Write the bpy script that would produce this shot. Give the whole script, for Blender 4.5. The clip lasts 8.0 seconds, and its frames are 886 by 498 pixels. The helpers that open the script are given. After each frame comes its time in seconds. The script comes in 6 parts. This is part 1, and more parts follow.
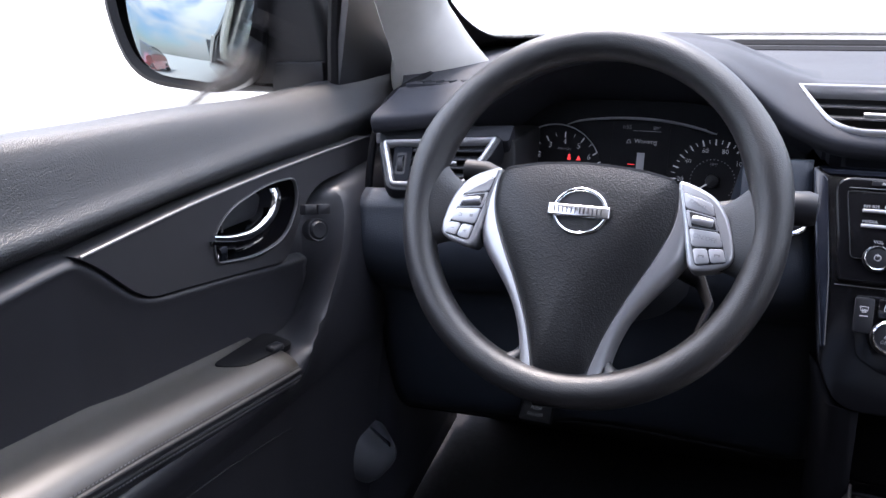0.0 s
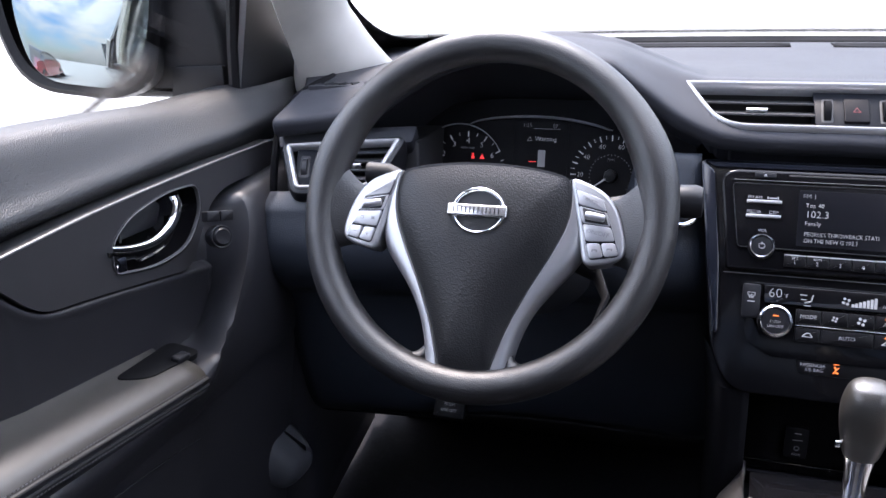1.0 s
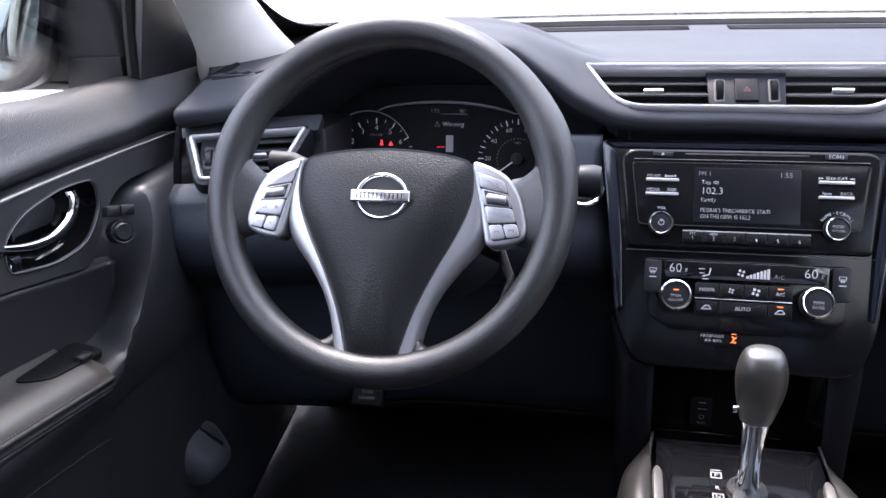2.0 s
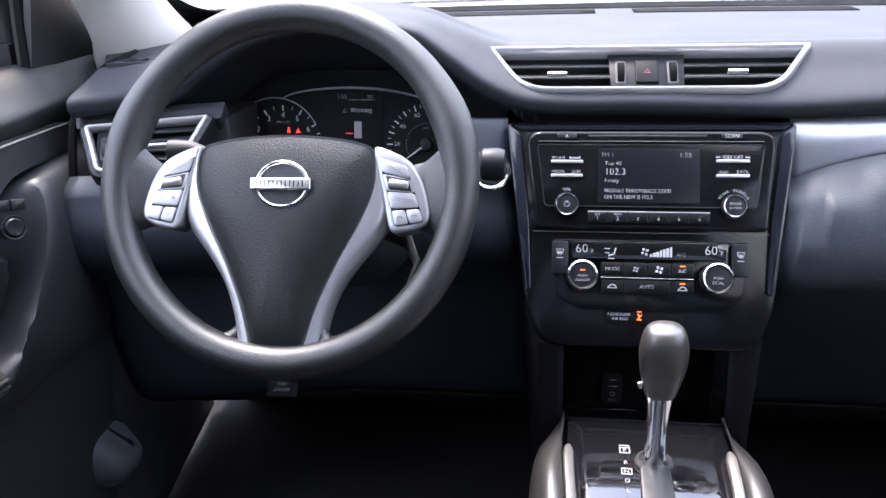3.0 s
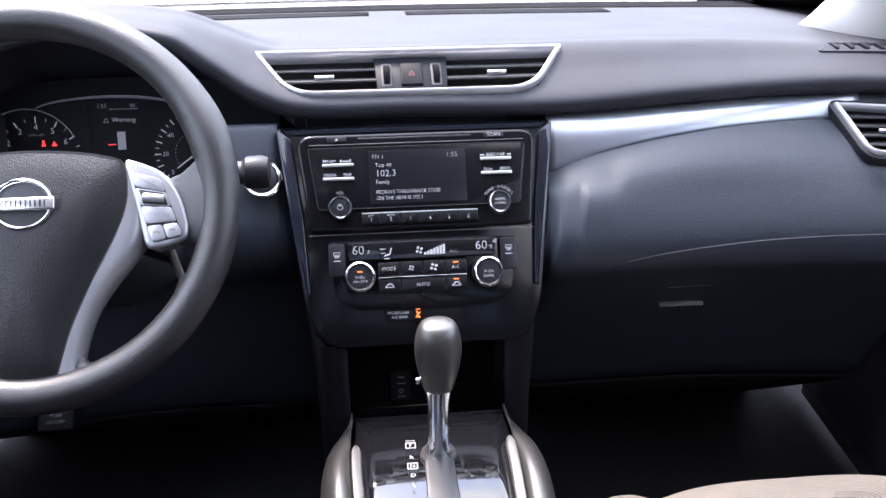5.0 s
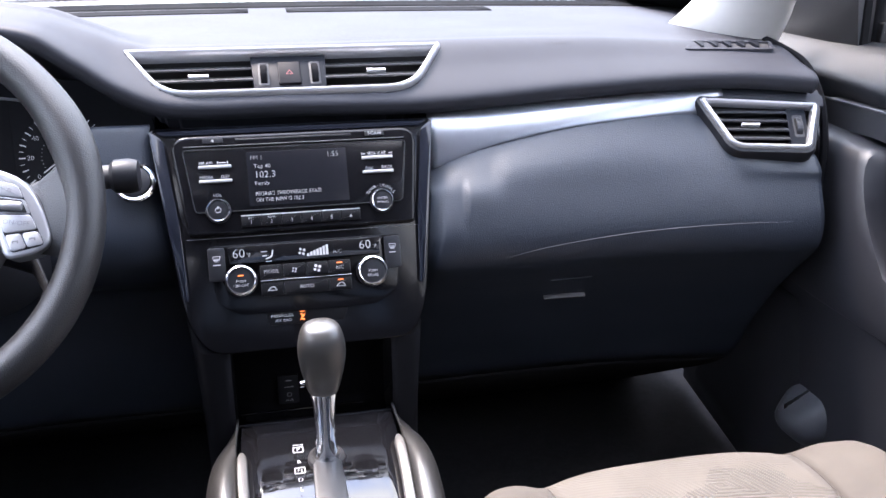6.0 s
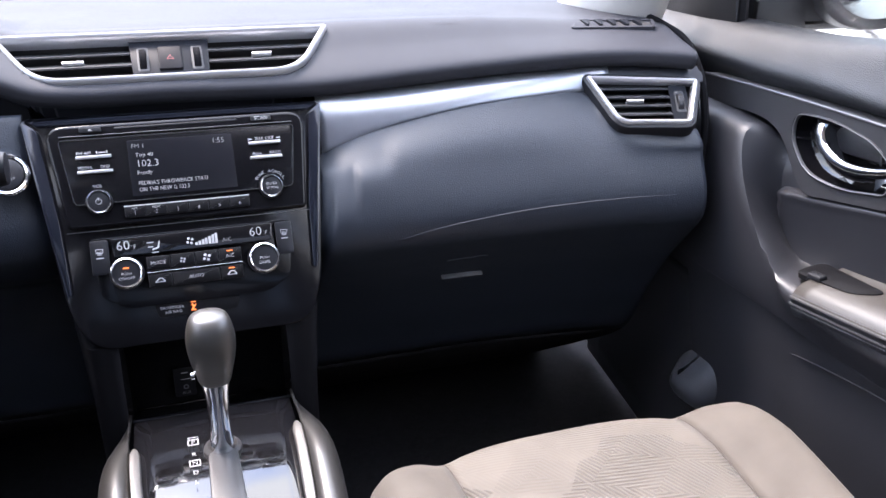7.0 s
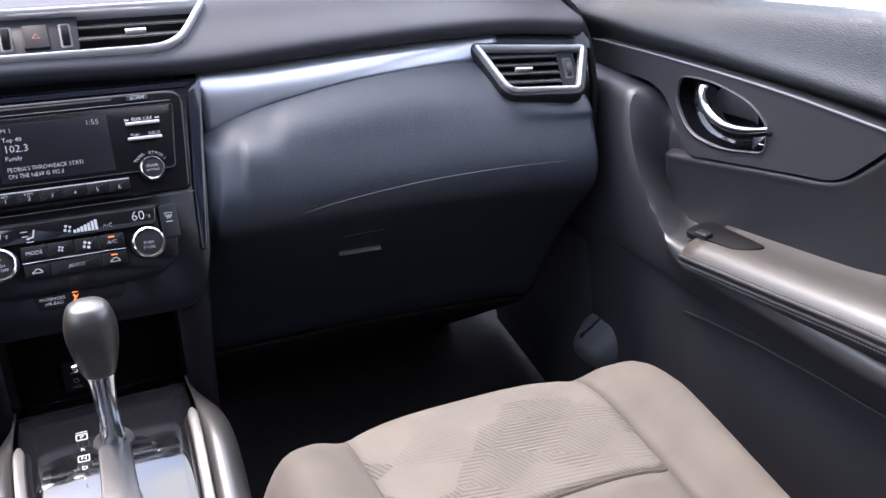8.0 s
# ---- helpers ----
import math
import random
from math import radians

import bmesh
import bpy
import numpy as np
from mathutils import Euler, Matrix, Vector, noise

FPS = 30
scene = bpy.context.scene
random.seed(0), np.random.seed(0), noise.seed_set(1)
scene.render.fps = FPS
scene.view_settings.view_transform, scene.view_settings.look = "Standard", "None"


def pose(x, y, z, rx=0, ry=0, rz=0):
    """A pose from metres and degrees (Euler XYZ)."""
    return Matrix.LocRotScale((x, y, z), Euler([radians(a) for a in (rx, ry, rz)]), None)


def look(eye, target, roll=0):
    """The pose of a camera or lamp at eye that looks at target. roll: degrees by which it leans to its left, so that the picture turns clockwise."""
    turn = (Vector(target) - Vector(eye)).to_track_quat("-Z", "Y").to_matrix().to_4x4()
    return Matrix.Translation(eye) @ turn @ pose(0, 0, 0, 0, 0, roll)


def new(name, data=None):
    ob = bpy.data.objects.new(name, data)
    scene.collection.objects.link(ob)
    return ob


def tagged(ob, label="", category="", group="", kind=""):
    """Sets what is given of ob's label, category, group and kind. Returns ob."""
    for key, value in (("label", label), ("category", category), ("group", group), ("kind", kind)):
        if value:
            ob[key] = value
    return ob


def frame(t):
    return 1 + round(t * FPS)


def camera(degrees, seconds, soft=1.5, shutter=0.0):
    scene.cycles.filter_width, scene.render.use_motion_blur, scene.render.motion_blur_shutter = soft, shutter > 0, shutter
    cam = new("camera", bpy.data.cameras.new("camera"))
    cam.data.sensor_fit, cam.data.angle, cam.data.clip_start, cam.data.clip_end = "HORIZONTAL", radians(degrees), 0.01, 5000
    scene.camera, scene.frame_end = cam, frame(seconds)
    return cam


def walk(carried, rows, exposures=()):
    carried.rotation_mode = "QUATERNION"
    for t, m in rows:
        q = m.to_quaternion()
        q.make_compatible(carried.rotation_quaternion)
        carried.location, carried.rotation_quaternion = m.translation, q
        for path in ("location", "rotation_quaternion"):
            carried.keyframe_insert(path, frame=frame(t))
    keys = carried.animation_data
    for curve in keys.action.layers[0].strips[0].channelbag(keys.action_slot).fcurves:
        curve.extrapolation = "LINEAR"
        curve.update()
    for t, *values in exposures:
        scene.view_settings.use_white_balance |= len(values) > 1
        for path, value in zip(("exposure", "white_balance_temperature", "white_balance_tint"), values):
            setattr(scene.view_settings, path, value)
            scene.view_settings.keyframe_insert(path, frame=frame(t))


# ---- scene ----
cam = camera(56.1, 8.0)
PATH = [
    (0, (-0.172, -0.241, 1.25), (-0.953, 1.485, 0.608), -1.5),
    (0.5, (-0.161, -0.24, 1.254), (-0.855, 1.52, 0.607), -1.7),
    (1, (-0.151, -0.241, 1.257), (-0.756, 1.549, 0.603), -1.7),
    (1.5, (-0.139, -0.242, 1.256), (-0.657, 1.572, 0.59), -1.8),
    (3, (-0.107, -0.23, 1.249), (-0.373, 1.618, 0.532), -1.8),
    (3.5, (-0.092, -0.231, 1.253), (-0.254, 1.628, 0.533), -1.3),
    (4, (-0.082, -0.23, 1.25), (-0.127, 1.635, 0.528), -1.2),
    (4.5, (-0.071, -0.228, 1.252), (-0.014, 1.635, 0.526), -1.1),
    (6, (-0.041, -0.229, 1.255), (0.368, 1.586, 0.52), 0.3),
    (6.5, (-0.028, -0.234, 1.26), (0.47, 1.55, 0.505), 0.5),
    (7, (-0.009, -0.239, 1.257), (0.578, 1.509, 0.481), 0.4),
    (7.5, (0.01, -0.241, 1.251), (0.685, 1.462, 0.45), 0.3),
    (8, (0.026, -0.247, 1.249), (0.776, 1.414, 0.425), -0.1),
]
walk(cam, [(t, look(eye, target, roll)) for t, eye, target, roll in PATH], [(0, 1.7, 6000, 19), (1.5, 1.75, 6000, 19), (3.0, 2.15, 6000, 19), (4.5, 2.15, 6000, 19), (6.2, 2.3, 6000, 19), (7.0, 2.2, 6000, 19), (8, 1.95, 6000, 19)])

# ---- light ----
world = bpy.data.worlds.new("sky")
scene.world = world
world.use_nodes = True
wn, wl = world.node_tree.nodes, world.node_tree.links
SUN_UP, SUN_TURN = 63.0, -34.0
sky = wn.new("ShaderNodeTexSky")
sky.sky_type, sky.sun_disc = "NISHITA", False
sky.sun_elevation, sky.sun_rotation = radians(SUN_UP), radians(SUN_TURN)
cloud_at = wn.new("ShaderNodeTexCoord")
cloud_map = wn.new("ShaderNodeMapping")
cloud_map.inputs["Scale"].default_value = (1.6, 1.6, 4.2)
cloud = wn.new("ShaderNodeTexNoise")
cloud.inputs["Scale"].default_value, cloud.inputs["Detail"].default_value = 2.2, 7
cloud_ramp = wn.new("ShaderNodeValToRGB")
cloud_ramp.color_ramp.elements[0].position, cloud_ramp.color_ramp.elements[1].position = 0.36, 0.58
cloud_mix = wn.new("ShaderNodeMixRGB")
cloud_mix.inputs[2].default_value = (5.45, 5.3, 5.15, 1)
wl.new(cloud_at.outputs["Generated"], cloud_map.inputs[0])
wl.new(cloud_map.outputs[0], cloud.inputs["Vector"])
wl.new(cloud.outputs[0], cloud_ramp.inputs[0])
wl.new(cloud_ramp.outputs[0], cloud_mix.inputs[0])
wl.new(sky.outputs[0], cloud_mix.inputs[1])
# an overcast veil is brighter overhead than low in the sky
height = wn.new("ShaderNodeSeparateXYZ")
veil = wn.new("ShaderNodeMapRange")
veil.inputs[1].default_value, veil.inputs[2].default_value = 0.0, 1.0
veil.inputs[3].default_value, veil.inputs[4].default_value = 0.75, 4.0
lift = wn.new("ShaderNodeMixRGB")
lift.blend_type = "MULTIPLY"
lift.inputs[0].default_value = 1.0
wl.new(cloud_at.outputs["Generated"], height.inputs[0])
wl.new(height.outputs[2], veil.inputs[0])
wl.new(cloud_mix.outputs[0], lift.inputs[1])
wl.new(veil.outputs[0], lift.inputs[2])
wl.new(lift.outputs[0], wn["Background"].inputs[0])
wn["Background"].inputs[1].default_value = 0.13

sun = new("sun", bpy.data.lights.new("sun", "SUN"))
sun.data.energy, sun.data.angle, sun.data.color = 3.0, radians(16), (1.0, 0.87, 0.72)
sun.matrix_world = look((0, 0, 0), (-math.sin(radians(SUN_TURN)) * math.cos(radians(SUN_UP)), -math.cos(radians(SUN_TURN)) * math.cos(radians(SUN_UP)), -math.sin(radians(SUN_UP))))


# ---- materials ----
def material(name, base, rough=0.5, metal=0.0, vary=0.15, scale=25.0, grain=0.0, size=700.0, coat=0.0, glow=None, power=0.0, spec=0.5, sheen=0.0, cells=True, depth=0.0003):
    m = bpy.data.materials.new(name)
    m.use_nodes = True
    nt = m.node_tree
    b = nt.nodes["Principled BSDF"]
    b.inputs["Roughness"].default_value, b.inputs["Metallic"].default_value = rough, metal
    b.inputs["Coat Weight"].default_value, b.inputs["Coat Roughness"].default_value = coat, 0.04
    b.inputs["Specular IOR Level"].default_value = spec
    b.inputs["Sheen Weight"].default_value = sheen
    at = nt.nodes.new("ShaderNodeTexCoord")
    if vary:
        n = nt.nodes.new("ShaderNodeTexNoise")
        n.inputs["Scale"].default_value, n.inputs["Detail"].default_value = scale, 5
        nt.links.new(at.outputs["Object"], n.inputs["Vector"])
        mix = nt.nodes.new("ShaderNodeMixRGB")
        mix.inputs[1].default_value = (*[c * (1 - vary) for c in base], 1)
        mix.inputs[2].default_value = (*[min(1, c * (1 + vary)) for c in base], 1)
        nt.links.new(n.outputs[0], mix.inputs[0])
        nt.links.new(mix.outputs[0], b.inputs["Base Color"])
        r = nt.nodes.new("ShaderNodeMapRange")
        r.inputs[3].default_value, r.inputs[4].default_value = rough * (1 - vary * 0.8), min(1, rough * (1 + vary * 0.8))
        n2 = nt.nodes.new("ShaderNodeTexNoise")
        n2.inputs["Scale"].default_value, n2.inputs["Detail"].default_value = scale * 0.3, 6
        nt.links.new(at.outputs["Object"], n2.inputs["Vector"])
        nt.links.new(n2.outputs[0], r.inputs[0])
        nt.links.new(r.outputs[0], b.inputs["Roughness"])
    else:
        b.inputs["Base Color"].default_value = (*base, 1)
    if grain:
        v = nt.nodes.new("ShaderNodeTexVoronoi" if cells else "ShaderNodeTexNoise")
        v.inputs["Scale"].default_value = size
        nt.links.new(at.outputs["Object"], v.inputs["Vector"])
        bump = nt.nodes.new("ShaderNodeBump")
        bump.inputs["Strength"].default_value, bump.inputs["Distance"].default_value = grain, depth
        nt.links.new(v.outputs[0], bump.inputs["Height"])
        nt.links.new(bump.outputs[0], b.inputs["Normal"])
    if glow:
        b.inputs["Emission Color"].default_value, b.inputs["Emission Strength"].default_value = (*glow, 1), power
    return m


stack_matte = material("matt_black_panel", (0.006, 0.006, 0.007), 0.5, vary=0.2, scale=20, spec=0.1)
vent_block = material("vent_block_plastic", (0.005, 0.005, 0.007), 0.5, vary=0.1, scale=60, spec=0.08)
console_leather = material("console_side_leatherette", (0.022, 0.021, 0.020), 0.36, spec=1.0, vary=0.1, grain=0.14, size=800)
door_plastic = material("door_panel_plastic", (0.018, 0.0185, 0.022), 0.42, spec=0.5, vary=0.15, grain=0.35, size=850)
block_slate = material("vent_block_slate", (0.008, 0.009, 0.012), 0.45, vary=0.1, scale=60, spec=0.08)
seam_cloth = material("dark_seam_thread", (0.045, 0.037, 0.030), 0.9, vary=0.2, scale=200)
# paler grey that stands for light falling on the kick panels
lit_patch_grey = material("worn_plastic_edge", (0.055, 0.058, 0.066), 0.4, vary=0.15, scale=60)
edge_grey = material("pale_edge_paint", (0.13, 0.13, 0.135), 0.38, metal=0.3, vary=0.05, scale=60)
pad_plastic = material("soft_dash_plastic", (0.026, 0.027, 0.033), 0.58, spec=0.22, vary=0.12, grain=0.5, size=800)
hard_plastic = material("hard_grained_plastic", (0.0165, 0.021, 0.0295), 0.47, spec=0.42, vary=0.15, grain=0.8, size=700)
smooth_plastic = material("smooth_dark_plastic", (0.017, 0.018, 0.021), 0.38, spec=0.7, vary=0.15, grain=0.15, size=1200)
wheel_leather = material("wheel_urethane", (0.012, 0.012, 0.013), 0.42, spec=0.8, vary=0.12, grain=0.7, size=800)
bag_plastic = material("airbag_cover_plastic", (0.007, 0.007, 0.008), 0.42, spec=0.45, vary=0.12, grain=1.0, size=620)
door_pad = material("door_upper_plastic", (0.015, 0.016, 0.018), 0.42, spec=0.5, vary=0.12, grain=1.0, size=620, depth=0.00055)
arm_leather = material("armrest_leatherette", (0.042, 0.038, 0.033), 0.42, spec=0.75, vary=0.1, grain=0.14, size=800)
knob_leather = material("shift_knob_leather", (0.034, 0.032, 0.029), 0.36, spec=1.0, vary=0.1, grain=0.3, size=800)
slate_trim = material("slate_metallic_trim", (0.27, 0.282, 0.315), 0.30, metal=0.8, vary=0.06, scale=60)
door_trim = material("door_satin_trim", (0.040, 0.040, 0.043), 0.42, metal=0.15, vary=0.08, scale=60)
silver = material("satin_silver_paint", (0.46, 0.465, 0.48), 0.36, metal=0.75, vary=0.04, scale=80)
button_silver = material("silver_button_plastic", (0.44, 0.44, 0.455), 0.36, metal=0.55, vary=0.05, scale=90)
badge_metal = material("badge_satin_metal", (0.72, 0.72, 0.74), 0.26, metal=1.0, vary=0.05, scale=40)
screen_band = material("screen_edge_black", (0.006, 0.006, 0.007), 0.8, spec=0.05, vary=0.2, scale=40)
dial_black = material("dial_face_black", (0.013, 0.013, 0.015), 0.7, spec=0.1, vary=0.15, scale=40)
chrome = material("chrome", (0.82, 0.83, 0.85), 0.07, metal=1.0, vary=0.05, scale=40)
stack_blade = material("dark_slate_gloss_blade", (0.012, 0.014, 0.021), 0.16, metal=0.2, vary=0.08, scale=60, coat=0.2)
pocket_grey = material("tray_plastic", (0.012, 0.012, 0.014), 0.6, vary=0.15, scale=40, spec=0.2)
rail_silver = material("rail_satin_paint", (0.13, 0.125, 0.12), 0.34, metal=0.4, vary=0.08, scale=60)
stack_black = material("satin_black_backing", (0.005, 0.005, 0.006), 0.08, vary=0.2, scale=20)
radio_black = material("radio_gloss_black", (0.005, 0.005, 0.006), 0.14, vary=0.15, scale=12, spec=0.25)
key_black = material("flush_black_key", (0.007, 0.007, 0.008), 0.35, vary=0.15, scale=80, spec=0.15)
piano = material("gloss_black_panel", (0.006, 0.006, 0.007), 0.05, vary=0.05, scale=12, coat=0.6)
button_black = material("matt_black_button", (0.012, 0.0125, 0.015), 0.42, spec=0.3, vary=0.12, scale=120)
deep_black = material("vent_cavity_black", (0.016, 0.016, 0.018), 0.7, vary=0.1)
slat_plastic = material("vent_slat_plastic", (0.018, 0.019, 0.022), 0.45, vary=0.1, scale=60)
rubber = material("black_rubber", (0.018, 0.018, 0.020), 0.6, vary=0.15)
carpet = material("black_carpet", (0.018, 0.018, 0.020), 0.95, spec=0.05, vary=0.4, scale=160, grain=1.0, size=900, cells=False)
headliner = material("grey_headliner_cloth", (0.34, 0.335, 0.325), 0.9, vary=0.06, scale=90, grain=0.3, size=900, cells=False)
pillar_cloth = material("light_pillar_trim", (0.44, 0.43, 0.405), 0.75, vary=0.05, scale=60, grain=0.25, size=900, cells=False)
bolster_cloth = material("beige_suede_cloth", (0.064, 0.054, 0.043), 0.9, vary=0.30, scale=22, grain=0.4, size=900, sheen=0.05, cells=False)
white_print = material("white_print", (0.50, 0.50, 0.51), 0.5, vary=0.0)
grey_print = material("grey_print", (0.22, 0.22, 0.23), 0.5, vary=0.0)
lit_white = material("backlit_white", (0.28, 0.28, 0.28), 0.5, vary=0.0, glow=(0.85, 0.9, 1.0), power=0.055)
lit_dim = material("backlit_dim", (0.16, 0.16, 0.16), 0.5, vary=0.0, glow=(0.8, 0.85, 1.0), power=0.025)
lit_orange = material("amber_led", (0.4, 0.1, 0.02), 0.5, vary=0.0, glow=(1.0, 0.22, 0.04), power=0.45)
lit_red = material("red_warning_light", (0.4, 0.02, 0.02), 0.5, vary=0.0, glow=(1.0, 0.05, 0.05), power=0.28)
lcd = material("lcd_screen", (0.006, 0.006, 0.008), 0.25, spec=0.1, vary=0.1, scale=30, glow=(0.5, 0.55, 0.65), power=0.004)
red_print = material("dull_red_print", (0.22, 0.02, 0.03), 0.5, vary=0.0)
body_paint = material("grey_car_paint", (0.22, 0.23, 0.24), 0.25, metal=0.5, vary=0.05, coat=1.0)
red_paint = material("red_car_paint", (0.30, 0.015, 0.02), 0.2, vary=0.05, coat=1.0)
dark_glass = material("dark_window_glass", (0.01, 0.011, 0.012), 0.05, vary=0.05, coat=0.5)
concrete = material("pale_concrete", (0.42, 0.415, 0.40), 0.85, vary=0.08, scale=0.8, grain=0.4, size=60, cells=False)
mirror_black = material("mirror_housing_plastic", (0.006, 0.006, 0.007), 0.45, vary=0.15, scale=40, spec=0.14)
mirror_silver = material("mirror_glass", (0.24, 0.275, 0.285), 0.015, metal=1.0, vary=0.0)


def glass_material(name="window_glass", tint=(0.95, 0.97, 0.96)):
    m = bpy.data.materials.new(name)
    m.use_nodes = True
    nt = m.node_tree
    clear, gloss, mix, fres = (nt.nodes.new("ShaderNode" + k) for k in ("BsdfTransparent", "BsdfGlossy", "MixShader", "Fresnel"))
    clear.inputs[0].default_value = (*tint, 1)
    gloss.inputs["Roughness"].default_value = 0.0
    fres.inputs[0].default_value = 1.025
    nt.links.new(fres.outputs[0], mix.inputs[0])
    nt.links.new(clear.outputs[0], mix.inputs[1])
    nt.links.new(gloss.outputs[0], mix.inputs[2])
    nt.links.new(mix.outputs[0], nt.nodes["Material Output"].inputs[0])
    return m


window_glass = glass_material()
privacy_glass = glass_material("privacy_glass", (0.40, 0.42, 0.45))


def seat_cloth():
    """Beige woven cloth, ribs in blocks that change their direction."""
    m = material("beige_ribbed_seat_cloth", (0.082, 0.071, 0.058), 0.92, vary=0.26, scale=16, sheen=0.05)
    nt = m.node_tree
    b = nt.nodes["Principled BSDF"]
    at = nt.nodes.new("ShaderNodeTexCoord")
    skew = nt.nodes.new("ShaderNodeMapping")
    skew.inputs["Scale"].default_value, skew.inputs["Rotation"].default_value = (1.0, 1.55, 0.0), (0, 0, radians(38))
    nt.links.new(at.outputs["Object"], skew.inputs[0])
    lozenge = nt.nodes.new("ShaderNodeTexChecker")
    lozenge.inputs["Scale"].default_value = 13
    nt.links.new(skew.outputs[0], lozenge.inputs["Vector"])
    blocks = nt.nodes.new("ShaderNodeTexVoronoi")
    blocks.inputs["Scale"].default_value, blocks.inputs["Randomness"].default_value = 13, 0.35
    nt.links.new(skew.outputs[0], blocks.inputs["Vector"])
    ribs = []
    for turn in (8, 62):
        mp = nt.nodes.new("ShaderNodeMapping")
        mp.inputs["Rotation"].default_value = (0, 0, radians(turn))
        nt.links.new(at.outputs["Object"], mp.inputs[0])
        w = nt.nodes.new("ShaderNodeTexWave")
        w.bands_direction = "Y"
        w.inputs["Scale"].default_value, w.inputs["Distortion"].default_value = 62, 0.6
        nt.links.new(mp.outputs[0], w.inputs["Vector"])
        ribs.append(w)
    sep = nt.nodes.new("ShaderNodeSeparateColor")
    nt.links.new(blocks.outputs["Color"], sep.inputs[0])
    pick = nt.nodes.new("ShaderNodeMath")
    pick.operation = "GREATER_THAN"
    pick.inputs[1].default_value = 0.5
    nt.links.new(lozenge.outputs["Fac"], pick.inputs[0])
    mix = nt.nodes.new("ShaderNodeMixRGB")
    nt.links.new(pick.outputs[0], mix.inputs[0])
    nt.links.new(ribs[0].outputs[0], mix.inputs[1])
    nt.links.new(ribs[1].outputs[0], mix.inputs[2])
    strength = nt.nodes.new("ShaderNodeMath")
    strength.operation = "MULTIPLY"
    nt.links.new(mix.outputs[0], strength.inputs[0])
    least = nt.nodes.new("ShaderNodeMapRange")
    least.inputs[3].default_value, least.inputs[4].default_value = 0.05, 1.0
    nt.links.new(sep.outputs[1], least.inputs[0])
    nt.links.new(least.outputs[0], strength.inputs[1])
    bump = nt.nodes.new("ShaderNodeBump")
    bump.inputs["Strength"].default_value, bump.inputs["Distance"].default_value = 0.9, 0.0014
    nt.links.new(strength.outputs[0], bump.inputs["Height"])
    nt.links.new(bump.outputs[0], b.inputs["Normal"])
    old = b.inputs["Base Color"].links[0].from_socket
    tint = nt.nodes.new("ShaderNodeMixRGB")
    tint.blend_type = "MULTIPLY"
    tint.inputs[0].default_value = 1.0
    shade = nt.nodes.new("ShaderNodeMapRange")
    shade.inputs[3].default_value, shade.inputs[4].default_value = 1.08, 0.66
    nt.links.new(strength.outputs[0], shade.inputs[0])
    nt.links.new(old, tint.inputs[1])
    nt.links.new(shade.outputs[0], tint.inputs[2])
    nt.links.new(tint.outputs[0], b.inputs["Base Color"])
    return m


insert_cloth = seat_cloth()


# ---- mesh helpers ----
def part(name, bm, mat, parent=None, label="", smooth=True, thick=0.0, m=None):
    me = bpy.data.meshes.new(name)
    if m is not None:
        bmesh.ops.transform(bm, matrix=m, verts=bm.verts)
    bmesh.ops.recalc_face_normals(bm, faces=bm.faces)
    bm.to_mesh(me)
    bm.free()
    me.materials.append(mat)
    if smooth:
        me.shade_smooth()
        me.set_sharp_from_angle(angle=radians(38))
    ob = new(name, me)
    if parent:
        ob.parent = parent
    if label:
        ob["label"] = label
    if thick:
        mod = ob.modifiers.new("thickness", "SOLIDIFY")
        mod.thickness, mod.offset = thick, 0
    return ob


def thing(name, label, category, group="", kind=""):
    return tagged(new(name), label, category, group, kind)


def knots(x, pairs):
    """Smooth interpolation through (x, value) pairs."""
    if x <= pairs[0][0]:
        return pairs[0][1]
    for i in range(len(pairs) - 1):
        (x0, v0), (x1, v1) = pairs[i], pairs[i + 1]
        if x <= x1:
            t = (x - x0) / (x1 - x0)
            vm = pairs[i - 1] if i else (2 * x0 - x1, 2 * v0 - v1)
            vp = pairs[i + 2] if i + 2 < len(pairs) else (2 * x1 - x0, 2 * v1 - v0)
            d0 = (v1 - vm[1]) / (x1 - vm[0]) * (x1 - x0)
            d1 = (vp[1] - v0) / (vp[0] - x0) * (x1 - x0)
            return (2 * t**3 - 3 * t**2 + 1) * v0 + (t**3 - 2 * t**2 + t) * d0 + (3 * t**2 - 2 * t**3) * v1 + (t**3 - t**2) * d1
    return pairs[-1][1]


def spline(pts, n, closed=False):
    """n points per span of a Catmull-Rom curve through pts."""
    pts = [Vector(p) for p in pts]
    out, k = [], len(pts)
    for i in range(k if closed else k - 1):
        a, b = pts[i], pts[(i + 1) % k]
        p = pts[i - 1] if closed or i else 2 * a - b
        q = pts[(i + 2) % k] if closed or i + 2 < k else 2 * b - a
        for s in range(n):
            t = s / n
            out.append(0.5 * (2 * a + (b - p) * t + (2 * p - 5 * a + 4 * b - q) * t * t + (3 * a - p - 3 * b + q) * t**3))
    if not closed:
        out.append(pts[-1])
    return out


def sheet(rows, closed=False, bm=None):
    """A grid of faces over rows of points."""
    bm = bm or bmesh.new()
    vs = [[bm.verts.new(p) for p in r] for r in rows]
    for a, b in zip(vs, vs[1:]):
        k = len(a)
        for j in range(k if closed else k - 1):
            bm.faces.new((a[j], a[(j + 1) % k], b[(j + 1) % k], b[j]))
    return bm


